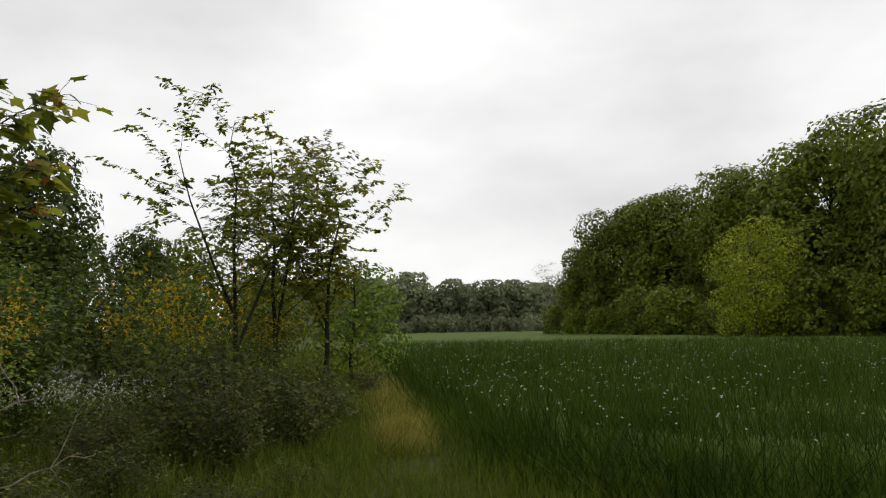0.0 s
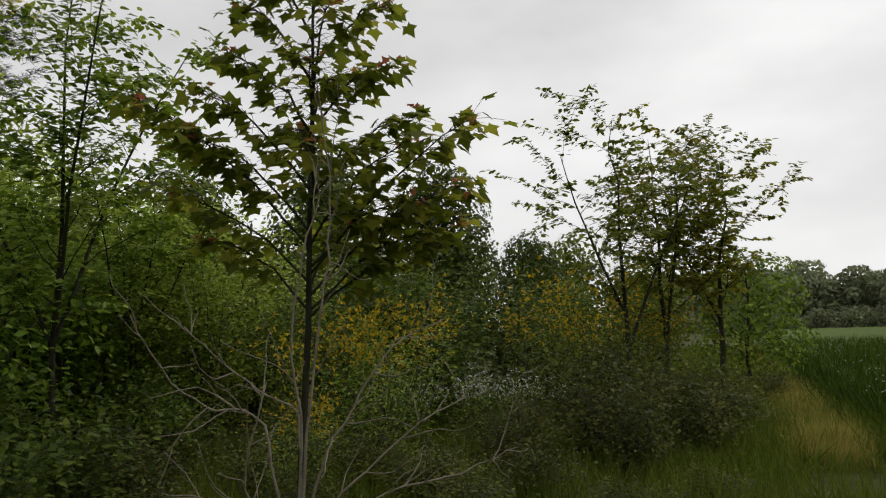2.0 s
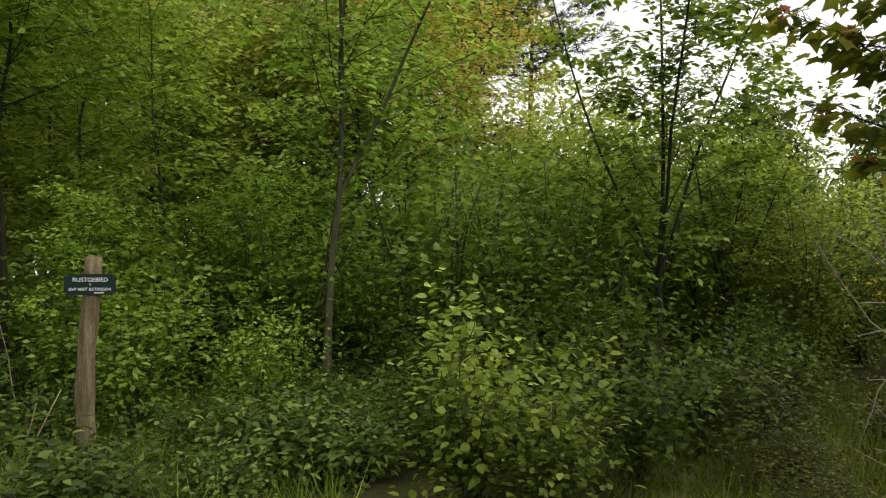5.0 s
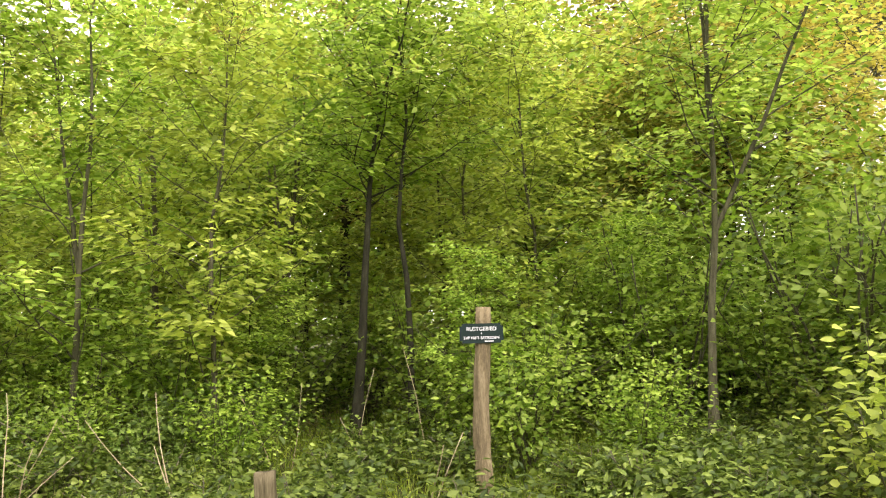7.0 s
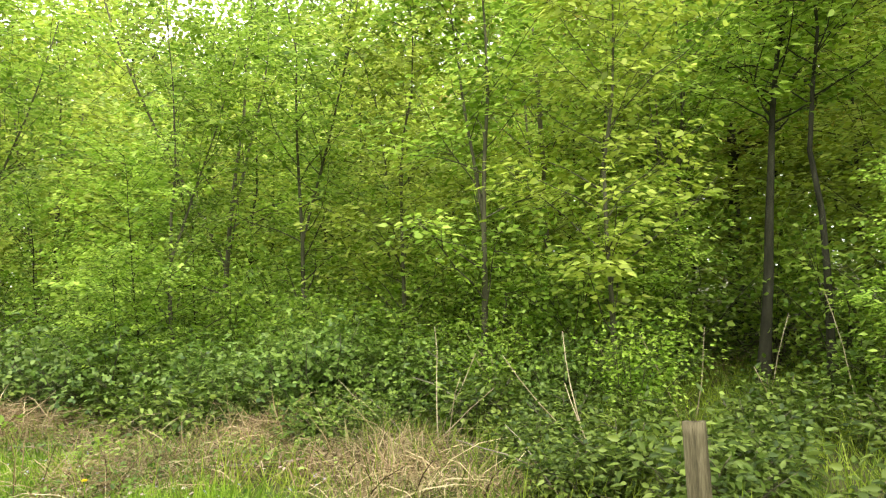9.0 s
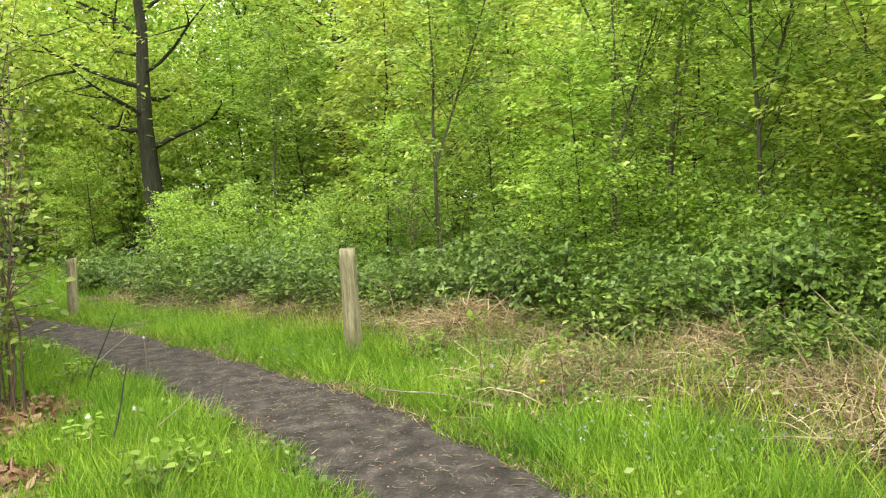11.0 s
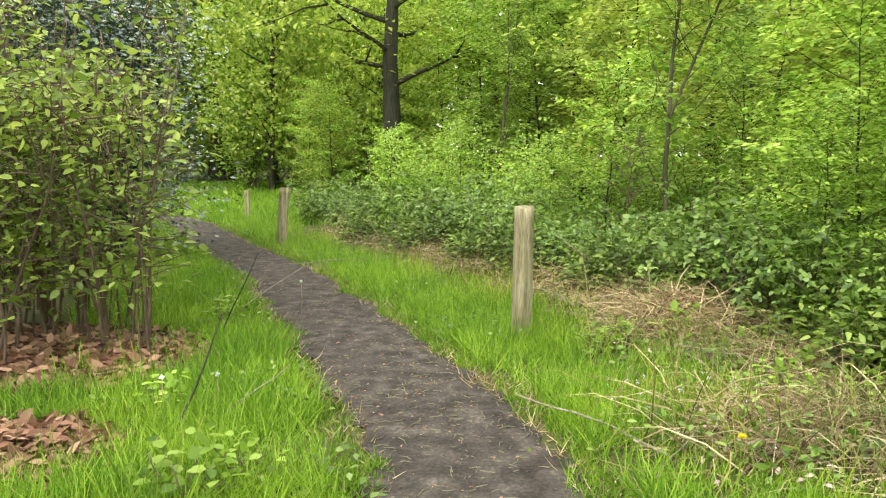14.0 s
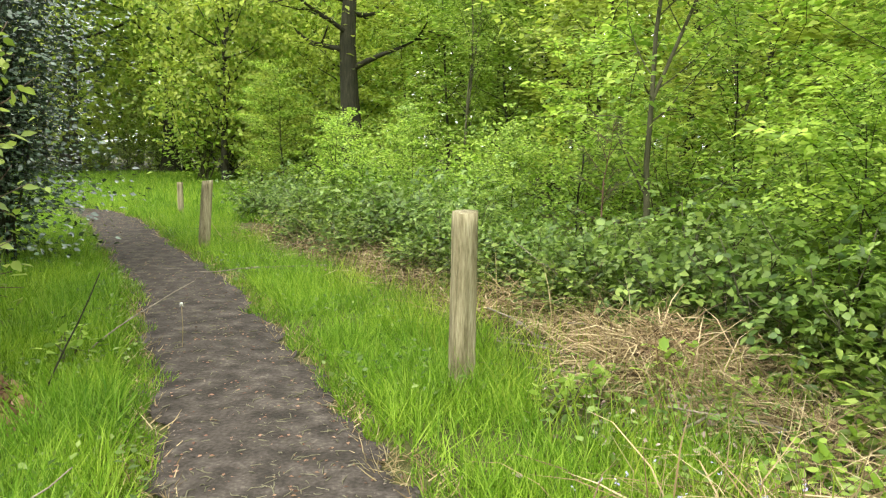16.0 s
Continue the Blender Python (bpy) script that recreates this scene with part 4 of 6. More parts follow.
# ---- maple and bare shrub ----
def maple():
    rng = np.random.default_rng(301)
    ob = thing("maple_tree", "young maple with broad lobed leaves and reddish tips", "tree", m=pose(3.62, -4.95, 0))
    wood = Shape()
    spine = np.array([(0.12, 0.03, 0), (0.1, 0.02, 0.8), (0.05, 0.0, 1.6), (0.03, 0.0, 2.4), (0.02, -0.03, 3.2), (0.0, -0.02, 4.0), (0.02, 0.0, 4.9)])
    tube(wood, spine, [0.03, 0.026, 0.022, 0.018, 0.014, 0.009, 0.004], 8)
    part("trunk", wood.mesh("trunk", M_BARKDARK, True), ob)
    branch, pts, young = Shape(), [], []
    sides = [(-1.12, -0.36, 2.0, 2.98), (-0.6, -0.3, 2.2, 2.9), (-0.8, -0.6, 1.75, 2.35), (-0.95, -0.55, 1.85, 2.6), (0.7, 0.95, 2.2, 3.2), (-0.62, -0.62, 1.7, 2.2), (-0.75, -0.2, 2.05, 2.45), (0.55, 0.5, 1.75, 2.25), (0.75, 0.65, 1.95, 2.6), (0.3, -0.7, 1.9, 2.5),
             (0.35, 0.75, 2.3, 2.9), (-0.55, 0.5, 2.3, 2.75), (0.55, 0.55, 2.6, 3.3), (-0.5, -0.5, 2.55, 3.15), (0.5, -0.35, 2.7, 3.2), (-0.35, 0.35, 2.8, 3.4), (0.42, 0.4, 3.0, 3.6), (-0.45, -0.35, 3.0, 3.5),
             (0.15, -0.5, 3.1, 3.6), (-0.4, 0.2, 3.3, 3.8), (0.4, 0.3, 3.4, 3.95), (-0.4, -0.4, 3.5, 4.0), (0.2, 0.4, 3.7, 4.2), (-0.3, 0.2, 3.9, 4.4), (0.35, -0.2, 4.0, 4.5), (-0.25, -0.3, 4.2, 4.7), (0.2, 0.25, 4.4, 4.85)]
    ways = []
    for x, y, z, top in sides:
        foot = np.array([np.interp(z, spine[:, 2], spine[:, c]) for c in range(3)])
        tip = np.array([x, y, top])
        u = np.linspace(0, 1, 7)[:, None]
        line = foot + (tip - foot) * u + np.array([0, 0, 0.12]) * np.sin(np.pi * u) + rng.normal(0, 0.018, (7, 3)) * np.sin(np.pi * u)
        far = np.linalg.norm(tip - foot)
        tube(branch, line, np.linspace(0.011, 0.003, 7), 5)
        young.append(line[-1])
        out = np.array([x, y, 0]) / math.hypot(x, y)
        for u in np.linspace(0.25, 1.0, int(6 + 12 * far)):
            i = min(int(u * 6), 5)
            p = line[i] + (line[i + 1] - line[i]) * (u * 6 - i)
            for turn in (-1, 1, -0.4, 0.4):
                go = out * 0.5 + np.array([-out[1], out[0], 0]) * turn + rng.normal(0, 0.3, 3) * (1, 1, 0.5)
                q = p + go * rng.uniform(0.05, 0.2) + (0, 0, rng.uniform(-0.05, 0.06))
                tube(branch, np.array([p, (p + q) / 2 + (0, 0, 0.012), q]), [0.0025, 0.002, 0.0015], 3)
                pts.append(q)
                ways.append(go)
    tagged(part("branchwork", branch.mesh("branchwork", M_BARKDARK, True), ob), kind="stuff")
    pts = np.array(pts)
    n = len(pts)
    v, f = scatter(MAPLE, pts, np.array(ways) + rng.normal(0, 0.3, (n, 3)) + (0, 0, -0.4), 0.118 * rng.uniform(0.55, 1.25, n), np.array([0, 0, 1.0]) + rng.normal(0, 0.35, (n, 3)), rng)
    part("crown", tri_mesh("crown", v, f, M_MAPLE), ob)
    young = np.repeat(np.array(young), 4, 0) + rng.normal(0, 0.035, (4 * len(young), 3))
    v, f = scatter(MAPLE, young, rng.normal(0, 1, (len(young), 3)) + (0, 0, 0.2), 0.07, rng=rng)
    tagged(part("young_foliage", tri_mesh("young_foliage", v, f, M_MAPLERED), ob, "reddish young leaves"), kind="stuff")


maple()


def bare_shrub():
    rng = np.random.default_rng(302)
    ob = thing("bare_shrub", "leafless grey shrub with long bent twigs", "bush", m=pose(2.78, -4.0, 0))
    twig = Shape()
    # each stem: reach across (r), height (z) and depth at its bends
    stems = (((0, 0), (0.03, 0.7), (0.03, 1.15), (-0.18, 1.3), (-0.36, 1.45), (-0.55, 1.63)), ((0, 0), (-0.08, 0.8), (-0.2, 1.18), (-0.39, 1.22), (-0.6, 1.36), (-0.8, 1.68)),
             ((0, 0), (0.14, 0.6), (0.36, 0.88), (0.76, 1.14), (1.05, 1.24)), ((0, 0), (0.04, 0.9), (0.1, 1.5), (0.15, 1.95), (0.17, 2.4), (0.1, 2.9)), ((0, 0), (0.02, 1.0), (-0.02, 1.6), (0.06, 2.1), (0.2, 2.45)),
             ((0, 0), (-0.1, 0.45), (-0.3, 0.75), (-0.6, 0.82)), ((0, 0), (0.2, 0.5), (0.5, 0.72), (0.95, 0.78), (1.3, 0.9)), ((0, 0), (0.1, 0.8), (0.32, 1.2), (0.55, 1.5), (0.85, 1.65)), ((0, 0), (-0.15, 0.5), (-0.25, 0.95), (-0.15, 1.35)))
    for k, bends in enumerate(stems):
        deep = rng.uniform(-0.5, 0.5)
        knots = np.array([(-0.59 * r + 0.8 * deep * z * 0.35, -0.8 * r - 0.59 * deep * z * 0.35, z) for r, z in bends])
        line = smooth_line(knots, 4) + rng.normal(0, 0.008, (4 * len(knots) - 3, 3))
        line[0] = knots[0] + rng.normal(0, 0.03, 3) * (1, 1, 0)
        wood = Shape()
        tube(wood, line, np.linspace(0.0095, 0.003, len(line)), 6)
        for _ in range(9):
            i = rng.integers(len(line) // 3, len(line) - 1)
            d = line[i + 1] - line[i - 1]
            tw = bent(line[i], d / np.linalg.norm(d) + rng.normal(0, 0.7, 3), rng.uniform(0.15, 0.5), 6, 0.22, 0.04, rng)
            tw[:, 2] = np.maximum(tw[:, 2], 0.03)
            tube(twig, tw, np.linspace(0.0045, 0.0018, len(tw)), 4)
        part("stem", wood.mesh("stem", M_TWIG, True), ob)
    tagged(part("twigwork", twig.mesh("twigwork", M_TWIG, True), ob), kind="stuff")


bare_shrub()

# ---- hazels and pines between field and wood ----
hazel = tree("hazel_tree", "multi-stemmed hazel with broad fresh green leaves", 6.9, 0.05, 303, (0.22, 1.0), 0.22, 40, 5200, 0.13, M_MID, M_BARKDARK, LEAF5, fork=[(0.4, 0.3, 0.95), (2.6, 0.32, 0.9), (4.6, 0.28, 0.92)], cloud=0.16, group="hazels")
hazel.matrix_basis = at(9.45, -6.05)
copy_thing(hazel, at(10.9, -8.0, 80, 0.72))
pine = tree("pine_tree", "tall dark pine with bare lower trunk", 20, 0.3, 304, (0.58, 1.0), 0.17, 34, 6500, 0.42, M_NEEDLE, M_PINEBARK, TUFT, rise=0.25, cloud=0.1, group="pines", sides=10, twigs=5)
pine.matrix_basis = at(36.1, -10.3)
for x, y, s in ((34.2, -13.2, 0.92), (37.5, -8.6, 0.98), (40, -12, 1.05)):
    copy_thing(pine, at(x, y, x * 57, s))

# ---- saplings of the wood ----
ytree = tree("hornbeam_sapling", "grey-barked young tree forking at head height", 7.6, 0.06, 400, (0.34, 1.0), 0.26, 44, 5200, 0.11, M_SPRING, M_BARK, LEAF5, rise=0.75, fork=[(4.4, 0.34, 0.95), (3.0, 0.45, 0.9)], cloud=0.16, group="wood saplings")
ytree.matrix_basis = at(9.45, -1.62)
sap = [
    tree("hornbeam_sapling", "slender sapling with layered light green leaves", 6.6, 0.048, 401, (0.1, 1.0), 0.24, 40, 5200, 0.105, M_SPRING, M_BARK, LEAF5, rise=0.95, fork=[(1.0, 0.42, 0.95)], cloud=0.17, group="wood saplings"),
    tree("hornbeam_sapling", "forked sapling with fresh light green leaves", 7.2, 0.052, 402, (0.1, 1.0), 0.24, 40, 5200, 0.105, M_SPRING, M_BARKGREEN, LEAF5, rise=1.0, fork=[(0.5, 0.3, 0.95), (3.4, 0.36, 0.85)], cloud=0.17, group="wood saplings"),
    tree("hornbeam_sapling", "thin sapling with yellow-green young leaves", 5.8, 0.036, 403, (0.12, 1.0), 0.26, 36, 4800, 0.1, M_YELLOWGREEN, M_BARK, LEAF5, rise=0.85, cloud=0.18, group="wood saplings"),
    tree("hornbeam_sapling", "bushy sapling with fresh green leaves", 4.2, 0.03, 404, (0.06, 1.0), 0.32, 34, 4400, 0.098, M_SPRING, M_BARKDARK, LEAF5, rise=0.6, cloud=0.18, group="wood saplings"),
]
sap[0].matrix_basis = at(7.35, 5.1)
sap[1].matrix_basis = at(14.8, 6.3, 0, 1.1)
sap[2].matrix_basis = at(9.9, 5.0)
sap[3].matrix_basis = at(4.52, 8.0, 0, 0.75)
dark = tree("young_oak", "young tree with a dark leaning trunk in the wood", 6.2, 0.085, 431, (0.5, 1.0), 0.28, 34, 3600, 0.115, M_SPRING, M_BARKDARK, LEAF5, rise=0.6, cloud=0.17, group="dark leaning trees", lean=(0.2, -0.6))
dark.matrix_basis = at(9.85, 2.83)
dark = tree("young_oak", "slim dark-stemmed tree leaning the other way", 6.6, 0.06, 432, (0.5, 1.0), 0.28, 34, 3600, 0.115, M_SPRING, M_BARKDARK, LEAF5, rise=0.6, cloud=0.17, group="dark leaning trees", lean=(0.1, 0.3))
dark.matrix_basis = at(10.12, 2.1)
SIGHT_A, SIGHT_B = (0.21, 11.38), (-2.16, 24.16)


def in_glade(x, y, wide=1.5):
    """True in the narrow opening before the old oak."""
    t = (y - SIGHT_A[1]) / (SIGHT_B[1] - SIGHT_A[1])
    return 0 < t < 1 and abs(x - SIGHT_A[0] - t * (SIGHT_B[0] - SIGHT_A[0])) < wide


def in_clearing(x, y):
    """True in the grassy clearing where the path turns away."""
    return 18 < y < 35.5 and -(y - 2.5) * 0.69 < x - 1.85 < -(y - 2.5) * 0.41


NAMED = [(14.6, -1.1, 2, 1.1), (4.7, 11.8, 3, 1.0), (7.15, 10.7, 1, 1.0), (7.2, 8.35, 0, 0.95), (7.55, 6.7, 2, 1.05), (7.6, 3.5, 2, 1.05), (4.15, 7.6, 3, 0.6),
         (0.25, 16.8, 3, 0.8), (2.95, 12.65, 3, 0.9), (3.5, 10.9, 0, 0.9), (7.1, 19.2, 1, 1.1), (0.7, 13.9, 3, 0.9), (2.1, 12.2, 3, 0.55), (-0.75, 14.8, 3, 0.65), (5.6, 9.3, 0, 0.85), (1.2, 18.9, 0, 0.9), (-1.2, 18.4, 3, 0.9),
         (8.9, 3.9, 3, 0.85), (8.6, 0.9, 3, 0.75), (9.2, 6.3, 3, 0.9), (8.7, 7.9, 3, 0.9), (6.3, 9.9, 3, 0.85), (11.3, 0.6, 2, 1.1), (12.3, 1.9, 2, 1.2), (11.8, 4.8, 0, 1.1), (10.9, 6.6, 1, 1.0), (9.5, 9.0, 2, 1.1), (10.6, -0.6, 3, 0.9), (12.8, -1.2, 3, 1.0)]
for k, (x, y, v, s) in enumerate(NAMED):
    if not in_glade(x, y, 1.0) or v == 3:
        copy_thing(sap[v], at(x, y, k * 73, min(s, 0.62) if in_glade(x, y) else s))
under = bush("understorey_shrub", "fresh green understorey shrub among the saplings", 2.1, 1.0, 421, 2300, 0.105, M_SPRING, M_BARK, LEAF, 14, "bush", "understorey shrubs")
under.matrix_basis = at(8.4, 4.4)
for k, (x, y, s) in enumerate(((8.9, 5.6, 0.9), (8.4, 6.6, 1.0), (8.0, 7.6, 0.9), (7.6, 9.3, 1.0), (6.4, 8.9, 0.8), (9.0, 1.0, 0.6), (8.3, 0.3, 0.8), (9.9, 0.6, 1.1), (11.0, 2.2, 1.0), (10.4, 4.3, 1.1), (10.6, 5.6, 1.1), (9.9, 7.6, 1.1), (8.8, 9.0, 1.1), (6.3, 11.4, 1.0), (5.2, 10.6, 0.8), (4.2, 12.4, 0.9), (3.2, 13.8, 0.9), (1.6, 14.4, 0.8), (0.2, 15.3, 0.8), (-0.6, 16.6, 0.9), (11.7, 3.3, 1.2), (12, 6, 1.2), (11, 8.3, 1.2), (8, 12, 1.2), (6, 13.5, 1.1), (4, 15, 1.1), (2, 16.4, 1.0), (11.8, -0.8, 1.1), (10.6, -2.6, 0.9), (12.9, 0.9, 1.2), (8.2, -0.9, 0.6), (7.2, 7.5, 0.75), (6.95, 4.7, 0.6), (7.05, 5.9, 0.65), (6.6, 7.0, 0.65), (7.1, 3.0, 0.55), (6.5, 8.0, 0.65))):
    copy_thing(under, at(x, y, k * 71, s))
back = [
    tree("thicket_tree", "leafy young tree deeper in the wood", 7.5, 0.06, 411, (0.04, 1.0), 0.27, 32, 4600, 0.17, M_SPRING, M_BARKDARK, LEAF, rise=0.5, cloud=0.22, group="thicket trees", twigs=2),
    tree("thicket_tree", "yellow-green young tree deeper in the wood", 7.0, 0.06, 412, (0.04, 1.0), 0.3, 32, 4600, 0.17, M_YELLOWGREEN, M_BARKDARK, LEAF, rise=0.45, cloud=0.22, group="thicket trees", twigs=2),
]
back[0].matrix_basis = at(16, 10)
back[1].matrix_basis = at(12, 13)
RW = np.random.default_rng(17)
placed = [(x, y) for x, y, *_ in NAMED]
tries = count = 0
while count < 50 and tries < 6000:
    tries += 1
    x, y = RW.uniform(12, 24), RW.uniform(-3, 26)
    if RW.random() < 0.4:
        x, y = RW.uniform(-4, 14), RW.uniform(14.5, 27)
    if x < 1.0 - (y - 13) * 0.55 or (y < -2.0 and x > 17):
        continue
    if in_glade(x, y, 2.0) or in_clearing(x, y) or min(math.hypot(x - a, y - c) for a, c in placed) < 1.9:
        continue
    placed.append((x, y))
    count += 1
    copy_thing(back[RW.integers(0, 2)], at(x, y, RW.uniform(0, 360), RW.uniform(0.75, 1.2)))

for k, (x, y, s) in enumerate(((13.5, -2.6, 0.95), (15.5, -1.0, 1.1), (17.5, -2.0, 1.15), (19.5, -3.2, 1.0), (16.5, 1.2, 1.2), (20.5, -0.5, 1.2), (18.5, -5.4, 0.7), (22, -7.2, 0.72), (25, -9.5, 0.75), (24.5, -5, 0.85), (27, -12.5, 0.8), (21, -10.5, 0.65), (27.5, -7, 0.9), (29, -15, 0.8), (24, -16, 0.7), (12.8, -8.6, 0.6), (15.2, -11, 0.62))):
    copy_thing(back[k % 2], at(x, y, k * 47, s))

# ---- taller trees of the wood ----
tall = lumpy_tree("woodland_tree", "tall woodland tree with young yellow-green leaves", 14, 3.6, 0.17, 501, 8000, 0.25, M_YELLOWGREEN, lobes=30, foot=0.02, group="tall wood trees")
tall.matrix_basis = at(22, 12)
tall2 = lumpy_tree("woodland_tree", "tall woodland tree with light green leaves", 15, 3.8, 0.2, 502, 8000, 0.25, M_SPRING, lobes=30, foot=0.02, group="tall wood trees")
tall2.matrix_basis = at(26, 3)
for k, (x, y, s) in enumerate(((23, 17, 1.0), (28, 8, 1.0), (18, 21, 0.95), (25, 22, 1.0), (19, 27, 1.0), (13, 27, 0.95), (30, 16, 1.1), (9, 31, 1.0), (26, 29, 1.1), (4, 33, 1.0), (14, 33, 1.1), (21, 34, 1.1), (23, 7.5, 0.8), (30, -1, 0.85), (33, 4, 1.0), (8, 38, 1.1), (-1, 37, 1.05), (-7, 38, 1.05), (-13, 38, 1.1), (-19, 36, 1.0), (-25, 31, 1.05), (-22, 25, 1.0), (36, 12, 1.15), (-16, 33, 0.8), (-9, 33, 0.7), (-4, 31, 0.6))):
    if not in_clearing(x, y):
        copy_thing(tall if k % 2 else tall2, at(x, y, k * 59, s))
for k, (x, y, s) in enumerate(((-18, 18, 1.0), (-8, 29.5, 0.75), (-11.5, 32, 0.8), (-15.5, 28, 0.85), (-5, 34, 0.9), (-18, 30, 0.9), (1, 30, 0.8))):
    if not in_clearing(x, y):
        copy_thing(tall if k % 2 else tall2, at(x, y, k * 41, s))
for k, (x, y, s) in enumerate(((-9, 27.5, 0.55), (-12, 28.5, 0.6), (-6, 27.5, 0.55), (-15, 25.5, 0.6), (-17.5, 27, 0.7), (-4.5, 24, 0.5), (-3.5, 21.5, 0.45), (-13.5, 31, 0.7))):
    if not in_clearing(x, y):
        copy_thing(back[k % 2], at(x, y, k * 37, s))
for k, (x, y, s) in enumerate(((-9, 30, 2.2), (-12, 33, 2.6), (-15, 31, 2.5), (-18, 33, 2.8), (-7, 33, 2.3), (-20, 29, 2.6), (-11.5, 29.5, 1.9), (-14, 35, 3.0), (-4, 30, 2.0), (-22, 33, 3.0), (-17, 27.5, 2.0))):
    if not in_clearing(x, y):
        copy_thing(under, at(x, y, k * 97, s))
big_oak = tree("old_oak", "old oak with dark trunk and crooked limbs", 13, 0.37, 503, (0.26, 1.0), 0.3, 20, 6000, 0.2, M_YELLOWGREEN, M_BARKDARK, LEAF, rise=0.35, cloud=0.2, sides=12, group="old oaks", lean=(-0.5, 0))
big_oak.matrix_basis = at(-2.16, 24.16)
copy_thing(big_oak, at(-13.4, 36.9, 100, 1.05))
copy_thing(big_oak, at(-17.8, 36.0, 200, 1.1))
copy_thing(big_oak, at(-10.2, 41.5, 290, 1.1))
for k in range(15):
    copy_thing(under, at(-22 + 1.25 * k, 38.2 - 0.12 * k + RW.uniform(-1.2, 1.2), k * 67, RW.uniform(0.8, 1.5)))
for k in range(12):
    copy_thing(back[k % 2], at(-25 + 1.9 * k, 42 + RW.uniform(-2, 3), k * 53, RW.uniform(1.0, 1.4)))
for k in range(8):
    copy_thing(tall if k % 2 else tall2, at(-28 + 3.2 * k, 49 + RW.uniform(-2, 3), k * 71, 1.15))
copy_thing(big_oak, at(4.0, 27.5, 30, 0.95))

for k in range(11):
    copy_thing(tall if k % 2 else tall2, at(0 + 4 * k, 47 + RW.uniform(-2, 3), k * 71, 1.1))
for k in range(8):
    copy_thing(tall if k % 2 else tall2, at(42 + RW.uniform(-2, 2), 3 + 5.5 * k, k * 83, 1.1))
for k in range(14):
    copy_thing(under, at(-3 + 2.6 * k, 41 + RW.uniform(-2, 2), k * 61, RW.uniform(1.6, 2.3)))
edge_oak = tree("woodland_oak", "spreading oak with yellow-brown young leaves", 10.5, 0.2, 504, (0.36, 1.0), 0.34, 34, 9500, 0.17, M_OAKYOUNG, M_BARKDARK, LEAF, rise=0.4, cloud=0.16, sides=10, group="edge oaks", twigs=6)
edge_oak.matrix_basis = at(19.0, -4.4)
for x, y, turn, s in ((21.5, -0.6, 80, 1.1), (25.5, -3.5, 150, 1.15), (18.5, 6.5, 220, 1.05), (20, 12.5, 290, 1.1), (15.8, -2.7, 40, 0.85), (23.2, -6.3, 330, 0.95)):
    copy_thing(edge_oak, at(x, y, turn, s))

# ---- undergrowth of the wood ----
nettle = bush("nettle_patch", "patch of pale green nettles and bramble leaves", 0.5, 0.75, 601, 1900, 0.075, M_NETTLE, M_BARKGREEN, NETTLE, 30, "undergrowth", "nettle patches")
nettle.matrix_basis = at(6.2, 3.2)
bramble = bush("bramble_bush", "low bramble bush with fresh green leaves", 0.95, 0.85, 602, 1350, 0.08, M_BRAMBLE, M_BARK, TRIPLE, 22, "undergrowth", "bramble bushes")
bramble.matrix_basis = at(4.4, 7.0)
RU = np.random.default_rng(41)
spots = [(5.4, 2.2, 0), (5.9, 1.4, 0), (6.8, 1.8, 0), (6.9, 2.9, 0), (5.5, 3.0, 0), (7.6, 0.8, 0), (7.2, -0.4, 0), (5.2, 1.4, 0), (6.4, -0.9, 0), (7.9, 1.9, 0), (4.95, 2.3, 0), (6.3, 4.2, 0), (7.2, 3.9, 1), (5.4, 0.2, 0), (5.6, -0.6, 0), (6.9, -1.5, 0), (7.6, -1.5, 0), (8.3, -1.5, 0), (8.9, -2.4, 0), (8.2, -2.3, 0), (9.7, -2.7, 0), (7.3, -2.0, 0), (10.2, -2.0, 0), (6.2, -1.6, 0), (8.8, -0.8, 0), (9.9, -1.2, 0), (10.9, -2.9, 0)]
spots += [(4.7, 6.3, 1), (5.2, 7.2, 1), (4.0, 7.7, 1), (5.6, 6.2, 1), (4.9, 8.3, 1), (3.4, 8.6, 1), (4.0, 9.2, 1), (3.0, 9.6, 1), (2.3, 10.2, 1), (5.8, 8.4, 1), (6.2, 7.2, 1), (3.3, 10.6, 1), (1.6, 11.2, 1), (2.4, 11.4, 1), (0.9, 12.4, 1), (4.6, 10.2, 1), (5.3, 9.3, 1), (0.1, 13.4, 1), (1.4, 13.2, 1), (-0.8, 14.4, 1), (-1.7, 15.6, 1), (-2.6, 17.2, 1), (6.4, 5.4, 1)]
spots += [(2.5, 9.3, 0), (4.0, 6.3, 0), (1.7, 10.3, 0), (1.0, 11.3, 0), (4.9, 5.0, 0), (5.5, 5.0, 0), (0.2, 12.6, 0), (4.0, 7.2, 0), (5.9, 6.0, 1), (1.2, 11.0, 0), (0.2, 12.1, 0), (-0.8, 13.4, 0), (1.9, 10.0, 0), (2.9, 8.9, 0), (6.6, 6.5, 1), (5.7, 7.6, 1), (6.0, 9.3, 1)]
for k in range(46):
    x = RU.uniform(7.5, 14) if k % 2 else RU.uniform(-3, 12)
    y = RU.uniform(-4, 10) if k % 2 else RU.uniform(11, 22)
    if x > 2.6 - (y - 8) * 0.62 + 0.6:
        spots.append((x, y, 1))
far_bramble = bush("bramble_bush", "low bramble bush deeper in the wood", 0.9, 0.9, 612, 900, 0.11, M_BRAMBLE, M_BARK, LEAF, 16, "undergrowth", "bramble bushes")
far_bramble.matrix_basis = at(9.6, 11.2)
